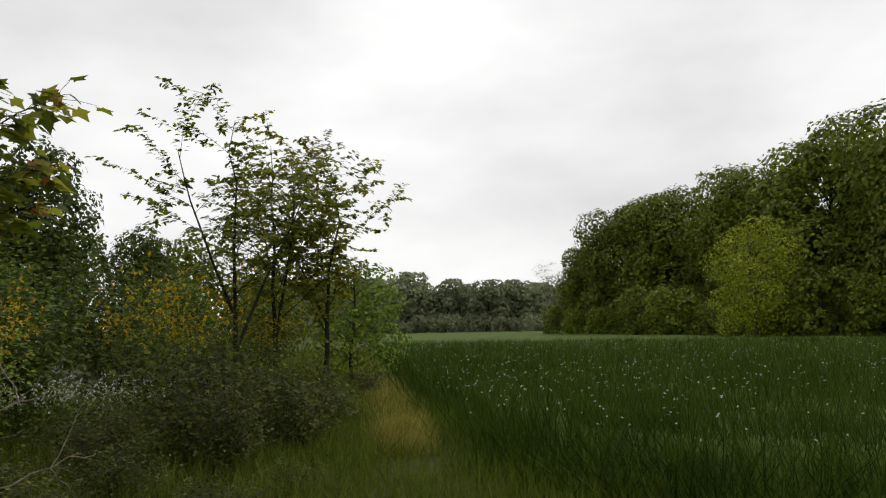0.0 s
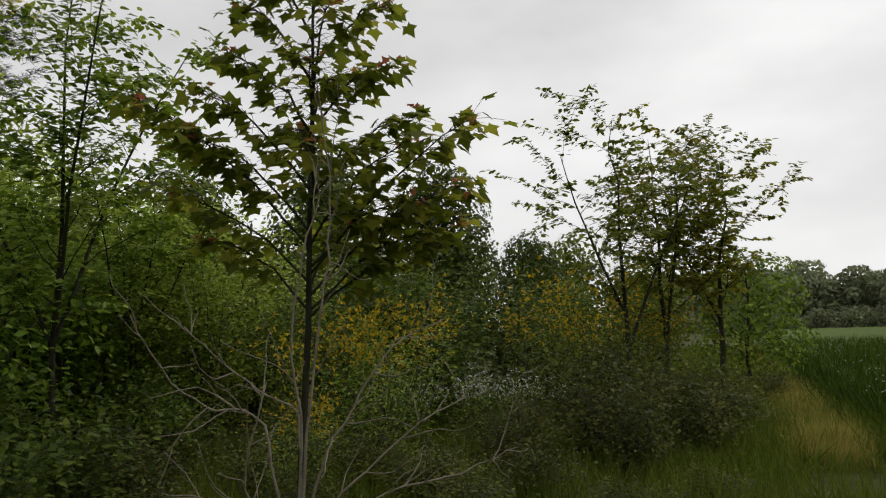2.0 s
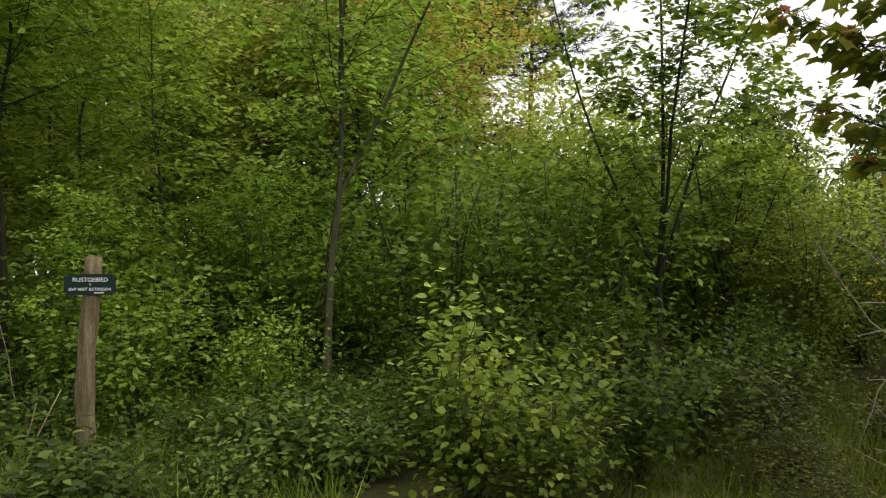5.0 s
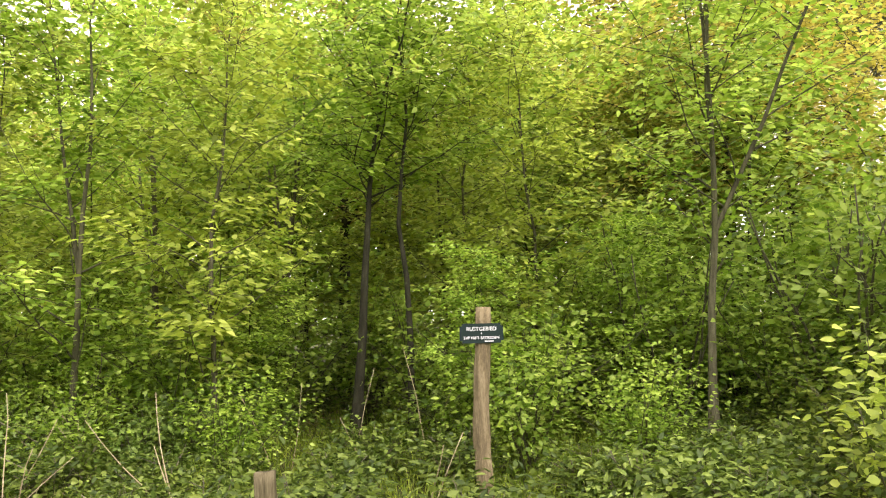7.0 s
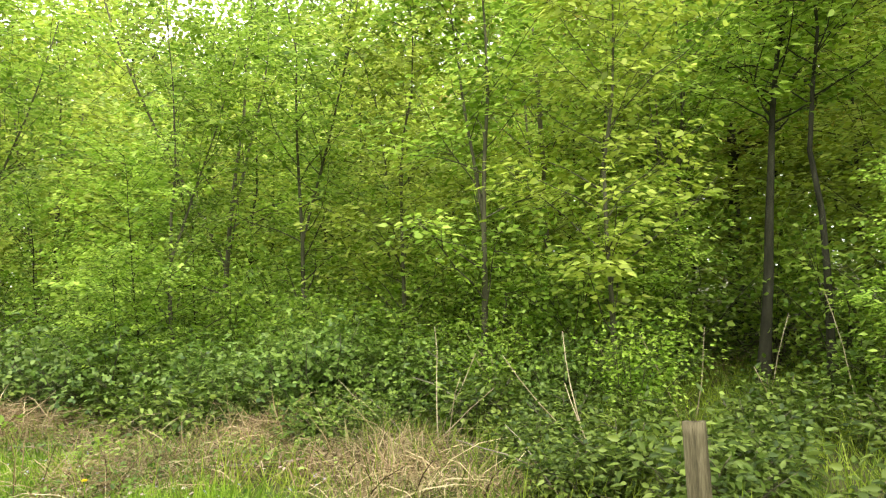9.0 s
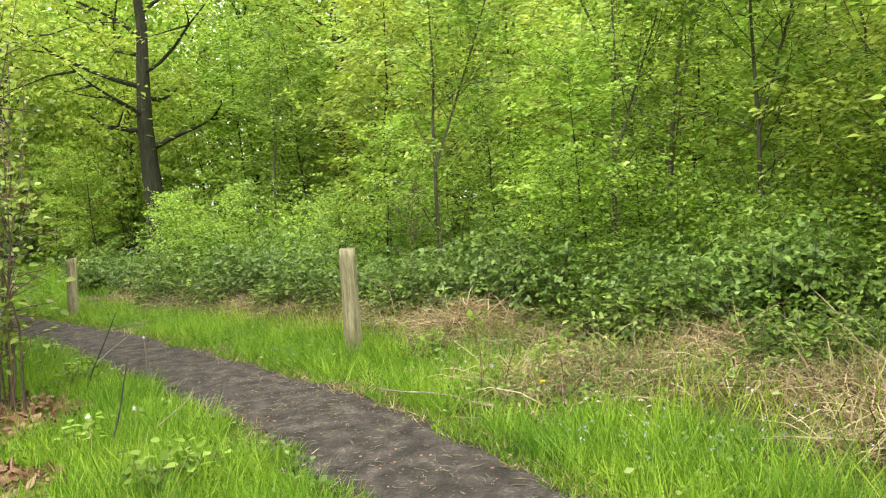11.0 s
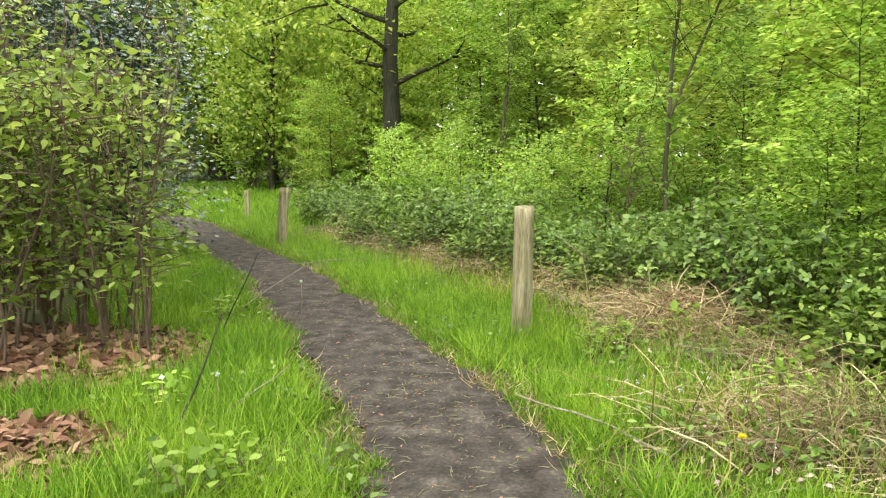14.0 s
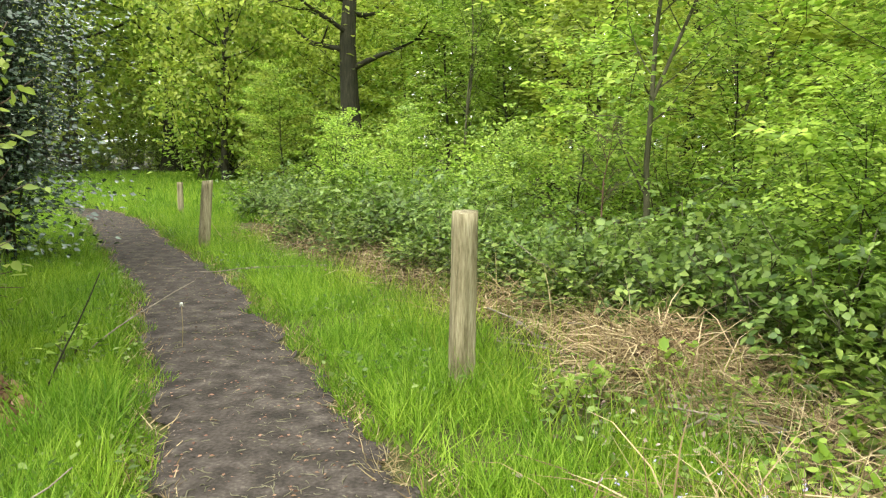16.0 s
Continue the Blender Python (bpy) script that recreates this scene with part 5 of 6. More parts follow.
for k, (x, y, v) in enumerate(spots):
    copy_thing((far_bramble if k > 66 else bramble) if v else nettle, at(x, y, k * 61, RU.uniform(0.75, 1.25)))
# near hazels use the same shade-darkened green
hazel_bush = bush("hazel_bush", "low leafy hazel bush in the undergrowth", 1.15, 0.75, 603, 1400, 0.088, M_THICKETSHADED, M_BARK, LEAF, 14, "bush", "young hazels")
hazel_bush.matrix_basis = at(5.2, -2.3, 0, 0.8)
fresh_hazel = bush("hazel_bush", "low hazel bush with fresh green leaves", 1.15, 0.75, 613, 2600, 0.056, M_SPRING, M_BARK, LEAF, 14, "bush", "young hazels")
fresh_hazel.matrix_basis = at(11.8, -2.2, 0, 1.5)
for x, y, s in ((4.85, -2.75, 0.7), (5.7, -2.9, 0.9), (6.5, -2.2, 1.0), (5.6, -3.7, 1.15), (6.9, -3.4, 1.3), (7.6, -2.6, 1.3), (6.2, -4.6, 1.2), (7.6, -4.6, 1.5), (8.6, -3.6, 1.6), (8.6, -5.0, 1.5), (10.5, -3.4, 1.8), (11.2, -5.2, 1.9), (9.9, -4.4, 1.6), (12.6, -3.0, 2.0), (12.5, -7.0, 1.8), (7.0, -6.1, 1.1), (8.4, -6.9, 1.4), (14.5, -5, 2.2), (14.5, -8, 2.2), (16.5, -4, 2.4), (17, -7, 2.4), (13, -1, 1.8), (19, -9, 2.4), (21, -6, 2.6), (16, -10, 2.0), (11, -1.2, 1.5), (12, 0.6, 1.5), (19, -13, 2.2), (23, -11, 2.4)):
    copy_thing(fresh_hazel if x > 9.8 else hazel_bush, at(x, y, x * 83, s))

sprig = bush("hazel_sprig", "young hazel shoots with bright yellow-green leaves", 1.15, 0.7, 606, 620, 0.088, M_YELLOWGREEN, M_BARK, LEAF6, 9, "bush", "hazel shoots", None, 0.4)
sprig.matrix_basis = at(5.15, -2.2)
copy_thing(sprig, at(4.75, -2.75, 100, 0.85))
copy_thing(sprig, at(6.4, -2.6, 300, 1.1))
weed = bush("leafy_weed", "small leafy light green weed in the grass", 0.32, 0.28, 607, 60, 0.085, M_SPRING, M_BARKGREEN, LEAF6, 6, "plant", "weeds", None, 0.3)
weed.matrix_basis = at(0.28, 4.25)
for x, y, s in ((3.24, 6.08, 0.8), (3.83, 6.56, 1.1), (4.13, 6.65, 1.2), (3.68, 7.07, 1.0), (3.35, 5.87, 0.7), (3.68, 5.81, 0.8), (3.26, 6.96, 0.8), (2.50, 7.20, 0.8), (-0.9, 7.5, 0.9), (0.45, 4.45, 0.8), (3.45, 6.3, 0.8), (3.0, 6.0, 0.6), (2.3, 7.0, 0.8), (-0.35, 5.3, 0.8), (2.9, 7.4, 1.1)):
    copy_thing(weed, at(x, y, x * 90, s))
young_pine = tree("young_pine", "small pine seedling with upright brownish candles", 1.75, 0.02, 608, (0.35, 1.0), 0.2, 12, 170, 0.1, M_PINEYOUNG, M_PINEBARK, TUFT, rise=0.9, cloud=0.1, twigs=1)
young_pine.matrix_basis = at(2.95, 10.4)

# ---- holly and thicket beside the path ----
holly = bush("holly_bush", "dense glossy dark holly bush beside the path", 4.0, 0.9, 604, 14000, 0.085, M_HOLLY, M_BARKDARK, LEAF, 16, "bush", "holly bushes")
holly.matrix_basis = at(-3.75, 10.9)
copy_thing(holly, at(-4.7, 10.0, 90, 1.05))
copy_thing(holly, at(-4.6, 11.9, 200, 1.1))


def thicket(name, label, x0, y0, seed, count, H, leaves):
    rng = np.random.default_rng(seed)
    ob = thing(name, label, "bush", "path thicket", m=pose(x0, y0, 0))
    pts, twig = [], Shape()
    for n in range(count):
        wood = Shape()
        foot = rng.normal(0, 0.2, 2) * (1.1, 0.8)
        line = bent((*foot, 0), (foot[0] * 0.15 + rng.normal(0, 0.06), foot[1] * 0.15 + rng.normal(0, 0.06), 1), H * rng.uniform(0.6, 1.1), 8, 0.07, 0.0, rng)
        tube(wood, line, np.linspace(rng.uniform(0.006, 0.016), 0.003, len(line)), 6)
        for _ in range(12):
            i = rng.integers(2, len(line) - 1)
            tw = bent(line[i], (rng.normal(0, 1), rng.normal(0, 1), rng.uniform(-0.2, 0.8)), rng.uniform(0.2, 0.6), 4, 0.2, 0.02, rng)
            tube(twig, tw, np.linspace(0.006, 0.002, len(tw)), 4)
            pts.append(tw)
        part("stem", wood.mesh("stem", M_STEM, True), ob)
    tagged(part("twigwork", twig.mesh("twigwork", M_STEM, True), ob), kind="stuff")
    pts = np.concatenate(pts)
    p = pts[rng.integers(0, len(pts), leaves)] + rng.normal(0, 0.09, (leaves, 3))
    p[:, 2] = np.abs(p[:, 2])
    way = rng.normal(0, 1, (leaves, 3)) * (1, 1, 0.4) - (0, 0, 0.2)
    v, f = scatter(LEAF5, p, way, 0.08 * rng.uniform(0.6, 1.3, leaves), rng=rng)
    tagged(part("foliage", tri_mesh("foliage", v, f, M_BUCKTHORN), ob), kind="stuff")
    return ob


tk = thicket("buckthorn_thicket", "thicket of thin grey stems with sparse green leaves", -1.3, 6.6, 605, 13, 3.1, 1250)
for x, y, turn, tall in ((-1.9, 6.9, 80, 1.05), (-2.1, 6.2, 160, 1.0), (-2.7, 6.8, 240, 0.95), (-2.9, 6.1, 300, 1.1), (-3.4, 7.2, 30, 1.2), (-3.8, 6.5, 120, 1.1), (-2.6, 7.8, 200, 1.1), (-3.3, 8.3, 260, 1.2)):
    copy_thing(tk, at(x, y, turn, tall))


# ---- fallen leaves, straw, twigs ----
def litter():
    rng = np.random.default_rng(51)
    n = 8500
    a, r = rng.uniform(0, 2 * np.pi, n), np.sqrt(rng.random(n))
    big = rng.random(n) < 0.75
    x = np.where(big, -2.1 + 1.6 * r * np.cos(a), -0.9 + 0.62 * r * np.cos(a))
    y = np.where(big, 6.35 + 0.92 * r * np.sin(a), 4.6 + 0.55 * r * np.sin(a))
    z = rng.uniform(0.005, 0.11, n) * (1.15 - r)
    v, f = scatter(LEAF6, np.column_stack([x, y, z + 0.01]), rng.normal(0, 1, (n, 3)) * (1, 1, 0.3), rng.uniform(0.06, 0.12, n), np.array([0, 0, 1.0]) + rng.normal(0, 0.5, (n, 3)), rng)
    stuff("leaf_litter", "brown fallen oak leaves under the thicket", "leaf litter", tri_mesh("leaf_litter", v, f, M_LITTER))


litter()


def straw(name, label, x, y, w, d, h, count, seed):
    rng = np.random.default_rng(seed)
    knots = rng.normal(0, 0.5, (9, 2))
    p = np.zeros((count, 3))
    p[:, :2] = (knots[rng.integers(0, 9, count)] + rng.normal(0, 0.24, (count, 2))) * (w, d)
    hump = np.exp(-((p[:, 0] / w) ** 2 + (p[:, 1] / d) ** 2) * 1.6)
    p[:, 2] = hump * h * rng.random(count)
    way = rng.normal(0, 1, (count, 3)) * (1, 1, 0.3)
    p[:, 2] += 0.015
    up = np.array([0, 0, 1.0]) + rng.normal(0, 0.6, (count, 3))
    v, f = scatter(ARC, p + (x, y, 0), way, rng.uniform(0.12, 0.7, count), up, rng, rng.choice([0.004, 0.006, 0.01], count))
    v[:, 2] = np.abs(v[:, 2]) + 0.004
    # brown stems at random; extra ones low down paint the heap's dark gaps
    low = v[f[:, 0], 2] < h * 0.35
    brown = np.repeat(rng.random(count) < 0.22, len(ARC[1])) | (low & np.repeat(rng.random(count) < 0.35, len(ARC[1])))
    return stuff(name, label, "dead grass", tri_mesh(name, v, f, [M_DRY, M_DEADBROWN], brown))


for k, (x, y, w, d, h, c) in enumerate(((3.3, 5.2, 0.9, 0.7, 0.1, 1700), (4.0, 5.4, 1.1, 0.7, 0.12, 2000), (3.1, 7.75, 0.6, 0.55, 0.36, 2600), (3.75, 7.4, 0.6, 0.4, 0.28, 1400), (5.0, 4.1, 0.85, 0.9, 0.18, 1500), (4.5, 3.3, 0.7, 0.6, 0.2, 900),
                                        (0.2, 12.5, 0.9, 0.7, 0.25, 1100), (0.95, 11.1, 0.7, 0.7, 0.25, 1000), (2.2, 9.1, 0.6, 0.5, 0.2, 700), (3.5, 6.5, 0.6, 0.4, 0.12, 700), (2.6, 9.0, 0.5, 0.4, 0.15, 400), (0.3, 11.7, 0.6, 0.5, 0.22, 450), (-0.6, 12.9, 0.6, 0.5, 0.24, 450), (-1.4, 14.0, 0.6, 0.6, 0.2, 700), (1.3, 10.3, 0.6, 0.5, 0.22, 450), (1.9, 9.5, 0.5, 0.4, 0.22, 400), (2.5, 8.5, 0.5, 0.4, 0.22, 400), (11.4, 4.2, 0.9, 0.8, 0.7, 500), (4.6, 5.6, 0.6, 0.5, 0.25, 700), (3.3, 6.9, 0.4, 0.5, 0.12, 400))):
    straw("dead_grass", "tangle of bleached dead grass stems", x, y, w, d, h, c, 60 + k)


def straw_weeds():
    """Withered leaves and small green weeds between the dead stems."""
    rng = np.random.default_rng(55)
    for name, label, cat, mat, n, low, high, far in (("withered_leaves", "pale pinkish withered leaves in the dead grass", "leaf litter", M_WITHERED, 900, 0.03, 0.06, 0.12), ("straw_weeds", "small green weeds growing through the dead grass", "weeds", M_BRAMBLE, 2600, 0.03, 0.07, 0.2)):
        k = rng.integers(0, 5, n)
        c = np.array([(3.2, 5.2), (3.9, 5.5), (3.1, 6.7), (3.3, 7.5), (4.5, 5.0)])[k] + rng.normal(0, 0.38, (n, 2))
        v, f = scatter(LEAF5, np.column_stack([c, rng.uniform(0.03, far, n)]), rng.normal(0, 1, (n, 3)) * (1, 1, 0.4), rng.uniform(low, high, n), rng=rng)
        stuff(name, label, cat, tri_mesh(name, v, f, mat))


straw_weeds()


def branch_piece(label, pts, r, mat=M_TWIG, name="fallen_branch"):
    s = Shape()
    tube(s, pts, np.linspace(r, r * 0.45, len(pts)), 7)
    me = s.mesh(name, mat, True)
    return tagged(new(name, me), label, "branch", "fallen branches")


branch_piece("thick broken branch lying in the dead grass", [(2.85, 7.15, 0.06), (3.05, 7.05, 0.09), (3.25, 6.9, 0.08), (3.42, 6.6, 0.04)], 0.035)
branch_piece("pale thin branch lying in the grass", [(2.75, 6.6, 0.03), (3.0, 6.75, 0.1), (3.25, 6.95, 0.15)], 0.012)
RB = np.random.default_rng(71)
for x0, y0, w0, many in ((3.5, 5.5, 0.6, 10), (3.1, 7.9, 0.5, 9), (5.0, 4.2, 0.5, 6), (2.2, 9.1, 0.5, 6), (1.0, 11.0, 0.6, 8), (-0.5, 12.8, 0.5, 7), (3.1, 6.7, 0.3, 5), (3.4, 7.6, 0.4, 8)):
    for _ in range(many):
        a = RB.uniform(0, 6.28)
        branch_piece("thin grey stick lying in the dead grass", bent((x0 + RB.normal(0, w0), y0 + RB.normal(0, w0), RB.uniform(0.02, 0.08)), (math.cos(a), math.sin(a), RB.uniform(-0.02, 0.12)), RB.uniform(0.3, 1.1), 5, 0.1, 0.0, RB), RB.uniform(0.005, 0.013))
for k in range(34):
    x, y = RB.uniform(5.4, 8.6), RB.uniform(0.6, 7.0)
    stem = branch_piece("thin pale dead stalk standing in the undergrowth", bent((x, y, 0.0), (RB.normal(0, 0.35), RB.normal(0, 0.5), 1.0), RB.uniform(0.7, 1.5), 5, 0.06, -0.05, RB), 0.006, M_STALK, "dead_stalk")
    stem["group"] = "dead stalks"
for x, y, a, far, lift in ((3.0, 8.6, 10, 1.3, 0.35), (3.2, 8.9, 150, 1.5, 0.5), (3.6, 8.4, 120, 1.2, 0.6), (4.3, 5.3, 20, 1.2, 0.1), (3.9, 5.0, 160, 1.0, 0.08), (5.4, 4.4, 60, 1.1, 0.5), (4.7, 2.1, 70, 1.0, 0.6), (5.2, 2.4, 110, 1.0, 0.7), (6.2, 3.9, 100, 1.1, 0.8), (4.4, 4.0, 0, 1.1, 0.1), (4.9, 5.9, 80, 1.0, 0.4), (2.5, 8.3, 170, 0.9, 0.15), (0.9, 10.9, 20, 0.9, 0.12), (5.9, 2.9, 40, 1.2, 0.7), (7.0, 4.4, 130, 1.2, 0.8)):
    w = (math.cos(radians(a)), math.sin(radians(a)), lift)
    branch_piece("thin bleached dead stem leaning over the undergrowth", bent((x, y, 0.02), w, far, 5, 0.08, -0.06, RB), 0.007)
branch_piece("dark leaning dead twig in the grass", bent((-0.15, 5.0, 0.0), (0.25, 0.55, 0.7), 0.75, 5, 0.06, 0, RB), 0.008, M_BARKDARK)
branch_piece("dark thin dead twig by the thicket", bent((-0.7, 6.9, 0.0), (0.15, 0.1, 0.8), 0.8, 5, 0.08, 0, RB), 0.007, M_BARKDARK)
branch_piece("pale bent twig in the grass", bent((0.0, 5.2, 0.05), (0.5, 0.4, 0.3), 0.5, 5, 0.1, 0, RB), 0.006)
branch_piece("pale leaning twig over the path edge", bent((-0.9, 7.6, 0.0), (0.4, 0.5, 0.7), 0.95, 6, 0.06, -0.04, RB), 0.007)


def path_twigs():
    rng = np.random.default_rng(81)
    s = Shape()
    for _ in range(1500):
        p = PATH_FINE[rng.integers(20, len(PATH_FINE) - 20)] + rng.normal(0, 0.42, 2)
        if path_distance(p[None])[0] > PATH_HALF + 0.05:
            continue
        a, far = rng.uniform(0, 6.28), rng.uniform(0.015, 0.1)
        q = p + far * np.array([math.cos(a), math.sin(a)])
        m = (p + q) / 2 + rng.normal(0, 0.01, 2)
        tube(s, [(*p, 0.018), (*m, 0.022), (*q, 0.018)], [0.003, 0.003, 0.0015], 4)
    stuff("path_twigs", "small broken twigs scattered on the earth path", "twigs", s.mesh("path_twigs", M_BARKGREEN))
    n = 2200
    xy = PATH_FINE[rng.integers(20, len(PATH_FINE) - 10, n)] + rng.normal(0, 0.33, (n, 2))
    xy = xy[path_distance(xy) < PATH_HALF + 0.06]
    n = len(xy)
    v, f = scatter(LEAF, np.column_stack([xy, np.full(n, 0.02)]), rng.normal(0, 1, (n, 3)) * (1, 1, 0.05), rng.uniform(0.008, 0.035, n), np.array([0, 0, 1.0]) + rng.normal(0, 0.2, (n, 3)), rng)
    stuff("path_leaf_scraps", "scraps of dry leaves on the earth path", "leaf litter", tri_mesh("path_leaf_scraps", v, f, M_LITTER))


path_twigs()


def path_grit():
    rng = np.random.default_rng(83)
    n = 12000
    xy = PATH_FINE[rng.integers(24, len(PATH_FINE) - 10, n)] + rng.normal(0, 0.33, (n, 2))
    d = path_distance(xy)
    xy = xy[(d < PATH_HALF + 0.05) & (rng.random(n) < 0.35 + 1.1 * (d / PATH_HALF) ** 2)]
    m = len(xy)
    v, f = scatter(LEAF, np.column_stack([xy, np.full(m, 0.014)]), rng.normal(0, 1, (m, 3)) * (1, 1, 0.15), rng.uniform(0.006, 0.022, m), np.array([0, 0, 1.0]) + rng.normal(0, 0.35, (m, 3)), rng)
    stuff("path_grit", "crumbs of soil, bark and grit on the path", "grit", tri_mesh("path_grit", v, f, M_GRIT))


path_grit()


# ---- posts and sign ----
def post(label, x, y, H, r, turn, seed, lean=(0, 0), wood=M_POST):
    """A weathered split post: uneven outline, cracks, a rough cut top."""
    rng = np.random.default_rng(seed)
    ob = thing("wooden_post", label, "post", "path posts", m=pose(x, y, -0.02, 0, 0, turn))
    sides, rings = 20, 14
    ang = np.arange(sides) * 2 * np.pi / sides
    squared = 1.0 / np.maximum(np.abs(np.cos(ang)), np.abs(np.sin(ang))) ** 0.55
    rough = rng.normal(0, 0.035, sides)
    crack = np.zeros(sides)
    crack[[3, 9, 16]] = -0.2
    v = []
    for k in range(rings):
        u = k / (rings - 1)
        rr = r * (1.04 - 0.08 * u) * (squared * 0.93 + rough + crack * (0.5 + 0.5 * math.sin(3 * u + seed)) * (1 - 0.7 * u ** 8) + rng.normal(0, 0.012, sides))
        zz = H * u + (0.008 * np.sin(ang + seed) + rng.normal(0, 0.002, sides) if k == rings - 1 else 0)
        v.append(np.column_stack([rr * np.cos(ang) + lean[0] * u, rr * np.sin(ang) + lean[1] * u, np.zeros(sides) + zz]))
    v = np.concatenate(v + [np.array([[lean[0], lean[1], H - 0.008]])])
    f = []
    for k in range(rings - 1):
        i, j = np.arange(sides) + k * sides, (np.arange(sides) + 1) % sides + k * sides
        f += [np.stack([i, j, j + sides], 1), np.stack([i, j + sides, i + sides], 1)]
    i = np.arange(sides) + (rings - 1) * sides
    f.append(np.stack([i, (np.arange(sides) + 1) % sides + (rings - 1) * sides, np.full(sides, len(v) - 1)], 1))
    part("shaft", tri_mesh("shaft", v, np.concatenate(f), wood), ob)
    return ob


post("squared weathered grey wooden post in the grass", 1.7, 7.35, 1.12, 0.081, 25, 1)
post("weathered wooden post beside the bend of the path", -2.2, 13.0, 0.98, 0.078, 40, 2, (0.08, 0))
post("short weathered wooden post at the far bend", -4.35, 17.2, 0.72, 0.06, 10, 3)
post("dark weathered wooden post among the nettles", 4.28, 1.08, 0.835, 0.062, 15, 4, (-0.02, 0.03), M_POSTDARK)


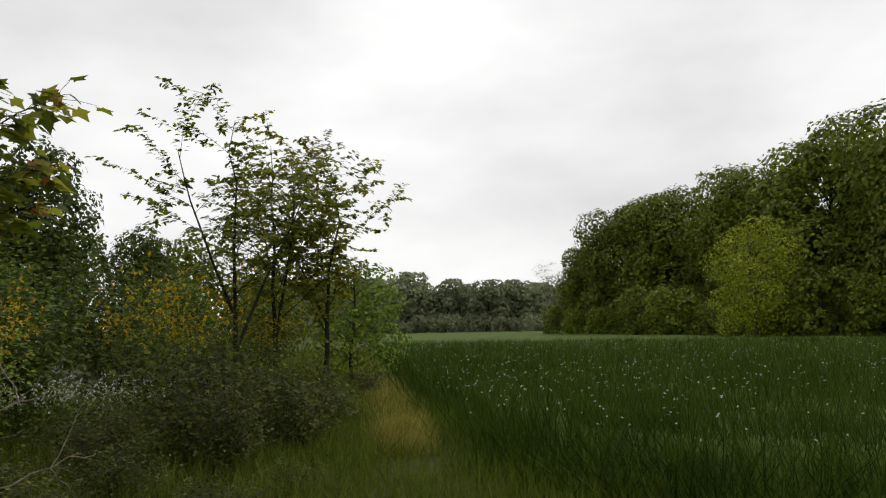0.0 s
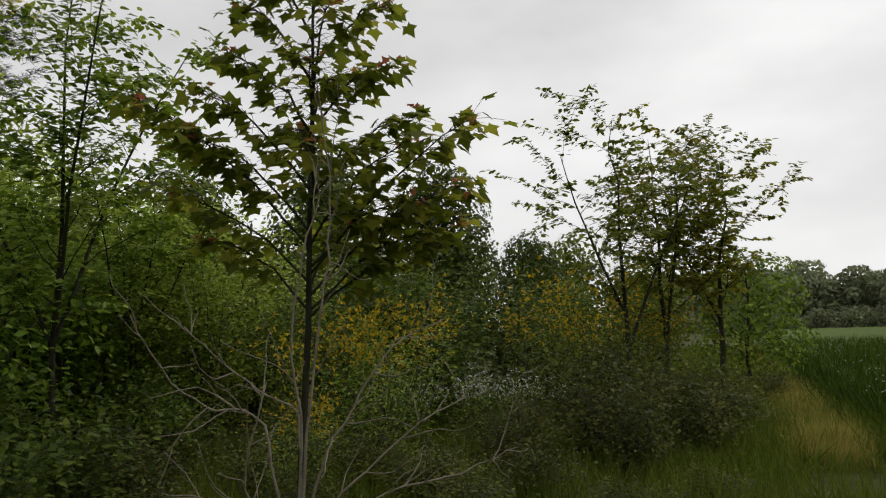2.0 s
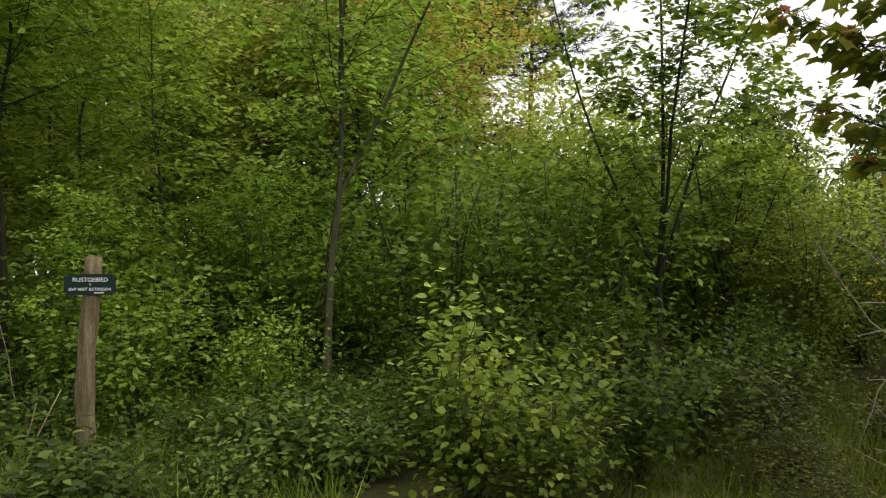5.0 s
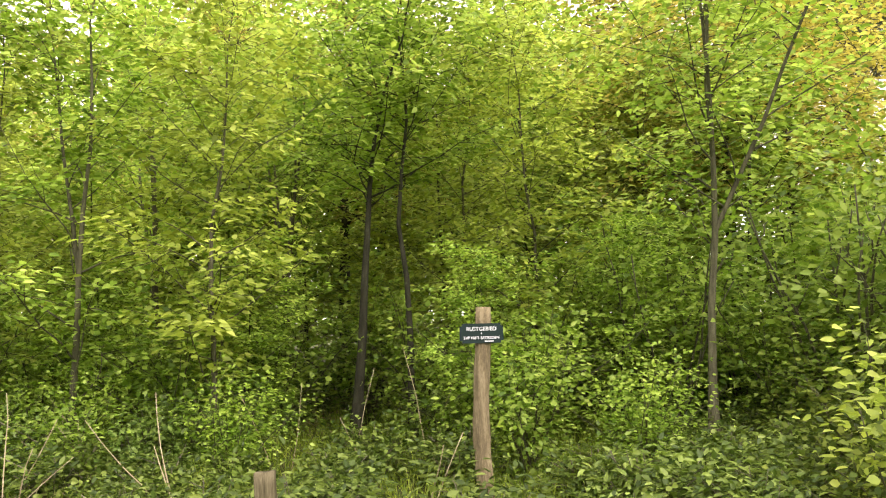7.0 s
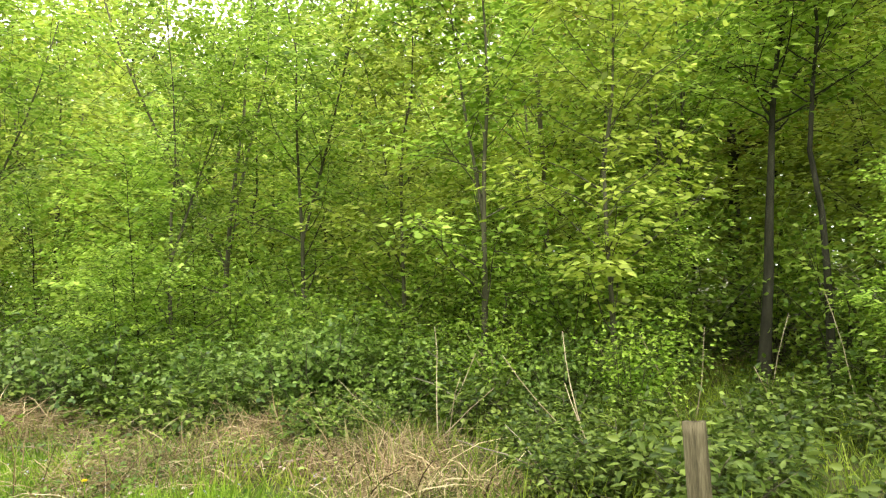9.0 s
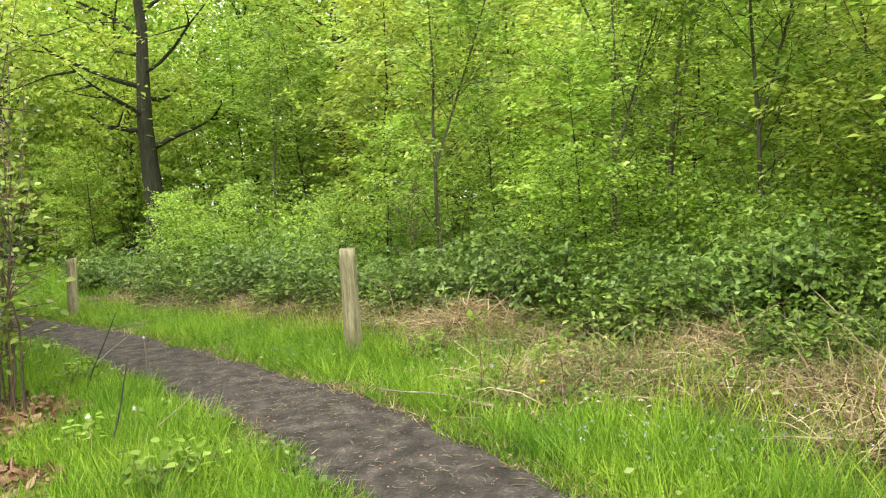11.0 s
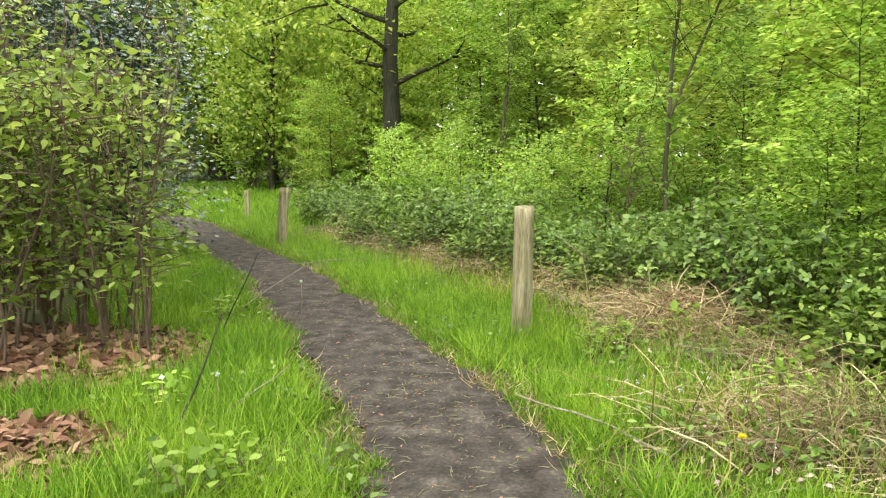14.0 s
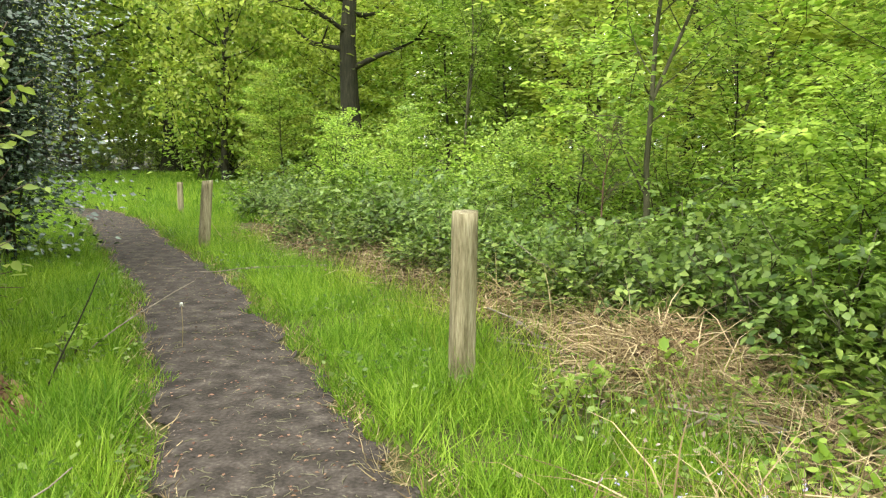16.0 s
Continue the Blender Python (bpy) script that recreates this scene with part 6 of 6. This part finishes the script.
def sign_post(x, y):
    rng = np.random.default_rng(9)
    ob = thing("sign_post", "peeled wooden pole with a small dark green notice board", "sign", m=pose(x, y, -0.02))
    s = Shape()
    zs = np.linspace(0, 1.72, 16)
    line = np.column_stack([0.012 * np.sin(zs * 4) + 0.01 * zs, -0.02 * np.cos(zs * 3.4 + 0.6), zs])
    knot = 0.009 * np.exp(-((zs - 0.72) / 0.09) ** 2) + 0.006 * np.exp(-((zs - 1.15) / 0.08) ** 2)
    tube(s, line, 0.069 - 0.008 * zs / 1.72 + knot + rng.normal(0, 0.002, 16), 14)
    part("pole", s.mesh("pole", M_POLE, True), ob, "peeled round wooden pole")
    face = math.atan2(-1.1 - y, 0.57 - x)
    hold = Matrix.Translation((0.012 + 0.075 * math.cos(face), 0.075 * math.sin(face), 1.515)) @ Matrix.Rotation(face + math.pi / 2, 4, "Z") @ Matrix.Rotation(math.pi / 2, 4, "X")
    bm = bmesh.new()
    bmesh.ops.create_cube(bm, size=1.0, matrix=Matrix.Diagonal((0.345, 0.155, 0.008, 1)))
    bmesh.ops.bevel(bm, geom=[e for e in bm.edges if abs(e.verts[0].co.z - e.verts[1].co.z) > 0.004], offset=0.02, segments=4, affect="EDGES")
    me = bpy.data.meshes.new("board")
    bm.to_mesh(me)
    bm.free()
    me.materials.append(M_SIGN)
    board = part("board", me, ob, "dark green notice board")
    board.matrix_basis = hold
    for text, yy, size in (("RUSTGEBIED", 0.034, 0.042), ("SVP NIET BETREDEN", -0.036, 0.031)):
        cu = bpy.data.curves.new("lettering", "FONT")
        cu.body, cu.size, cu.align_x, cu.align_y, cu.extrude = text, size, "CENTER", "CENTER", 0.0008
        tmp = bpy.data.objects.new("lettering", cu)
        scene.collection.objects.link(tmp)
        me = bpy.data.meshes.new_from_object(tmp.evaluated_get(bpy.context.evaluated_depsgraph_get()))
        bpy.data.objects.remove(tmp)
        me.materials.clear()
        me.materials.append(M_LETTER)
        o = part("lettering", me, board, "white painted capital letters")
        o.matrix_basis = Matrix.Translation((0, yy, 0.0052))
    for xx, yy, rr in ((0.0, 0.0, 0.006), (0.06, -0.062, 0.0)):
        bm = bmesh.new()
        if rr:
            bmesh.ops.create_uvsphere(bm, u_segments=10, v_segments=6, radius=rr)
        else:
            bmesh.ops.create_cube(bm, size=1.0, matrix=Matrix.Diagonal((0.07, 0.006, 0.001, 1)))
        me = bpy.data.meshes.new("screw" if rr else "small_print")
        bm.to_mesh(me)
        bm.free()
        me.materials.append(M_SCREW if rr else M_LETTER)
        o = part("screw" if rr else "small_print", me, board, "round steel screw head" if rr else "")
        o.matrix_basis = Matrix.Translation((xx, yy, 0.005))


sign_post(6.36, 0.34)


# ---- small flowers ----
def dandelion(x, y, h, seed):
    rng = np.random.default_rng(seed)
    ob = thing("dandelion", "yellow dandelion flower in the grass", "flower", m=pose(x, y, 0))
    s = Shape()
    tube(s, [(0, 0, 0), (0.01, 0, h * 0.5), (0.012, 0.006, h)], [0.003, 0.003, 0.003], 5)
    part("stalk", s.mesh("stalk", M_GRASS), ob)
    a = np.arange(34) * 2.4
    way = np.column_stack([np.cos(a), np.sin(a), 0.15 + 0.9 * (np.arange(34) / 34)])
    v, f = scatter(LEAF, np.tile([(0.012, 0.006, h)], (34, 1)), way, 0.024, rng=rng)
    part("flower_head", tri_mesh("flower_head", v, f, M_DANDELION), ob)


dandelion(2.68, 4.75, 0.24, 1)


def blue_flowers():
    rng = np.random.default_rng(91)
    n = 80
    c = np.array([(3.3, 3.6), (2.9, 4.0), (2.6, 5.6)])[rng.integers(0, 3, n)] + rng.normal(0, 0.3, (n, 2))
    p = np.repeat(np.column_stack([c, rng.uniform(0.1, 0.22, n)]), 4, 0)
    v, f = scatter(LEAF, p + rng.normal(0, 0.006, p.shape), rng.normal(0, 1, p.shape), 0.014, rng=rng)
    stuff("ground_ivy_flowers", "tiny pale blue flowers in the grass", "flower", tri_mesh("ground_ivy_flowers", v, f, M_BLUE))
    for k, (x, y, h) in enumerate(((-0.25, 5.1, 0.3), (0.0, 5.25, 0.28), (-0.35, 8.0, 0.33))):
        ob = thing("seed_head", "pale dandelion seed head on a thin stalk", "flower", "seed heads", m=pose(x, y, 0))
        s = Shape()
        tube(s, [(0, 0, 0), (0.01, 0, h * 0.5), (0.0, 0.01, h)], [0.003, 0.003, 0.002], 5)
        part("stalk", s.mesh("stalk", M_DRY), ob)
        m = 30
        v, f = scatter(LEAF, np.tile([(0, 0.01, h)], (m, 1)), rng.normal(0, 1, (m, 3)), 0.018, rng=rng)
        part("seeds", tri_mesh("seeds", v, f, M_WHITE), ob)


blue_flowers()
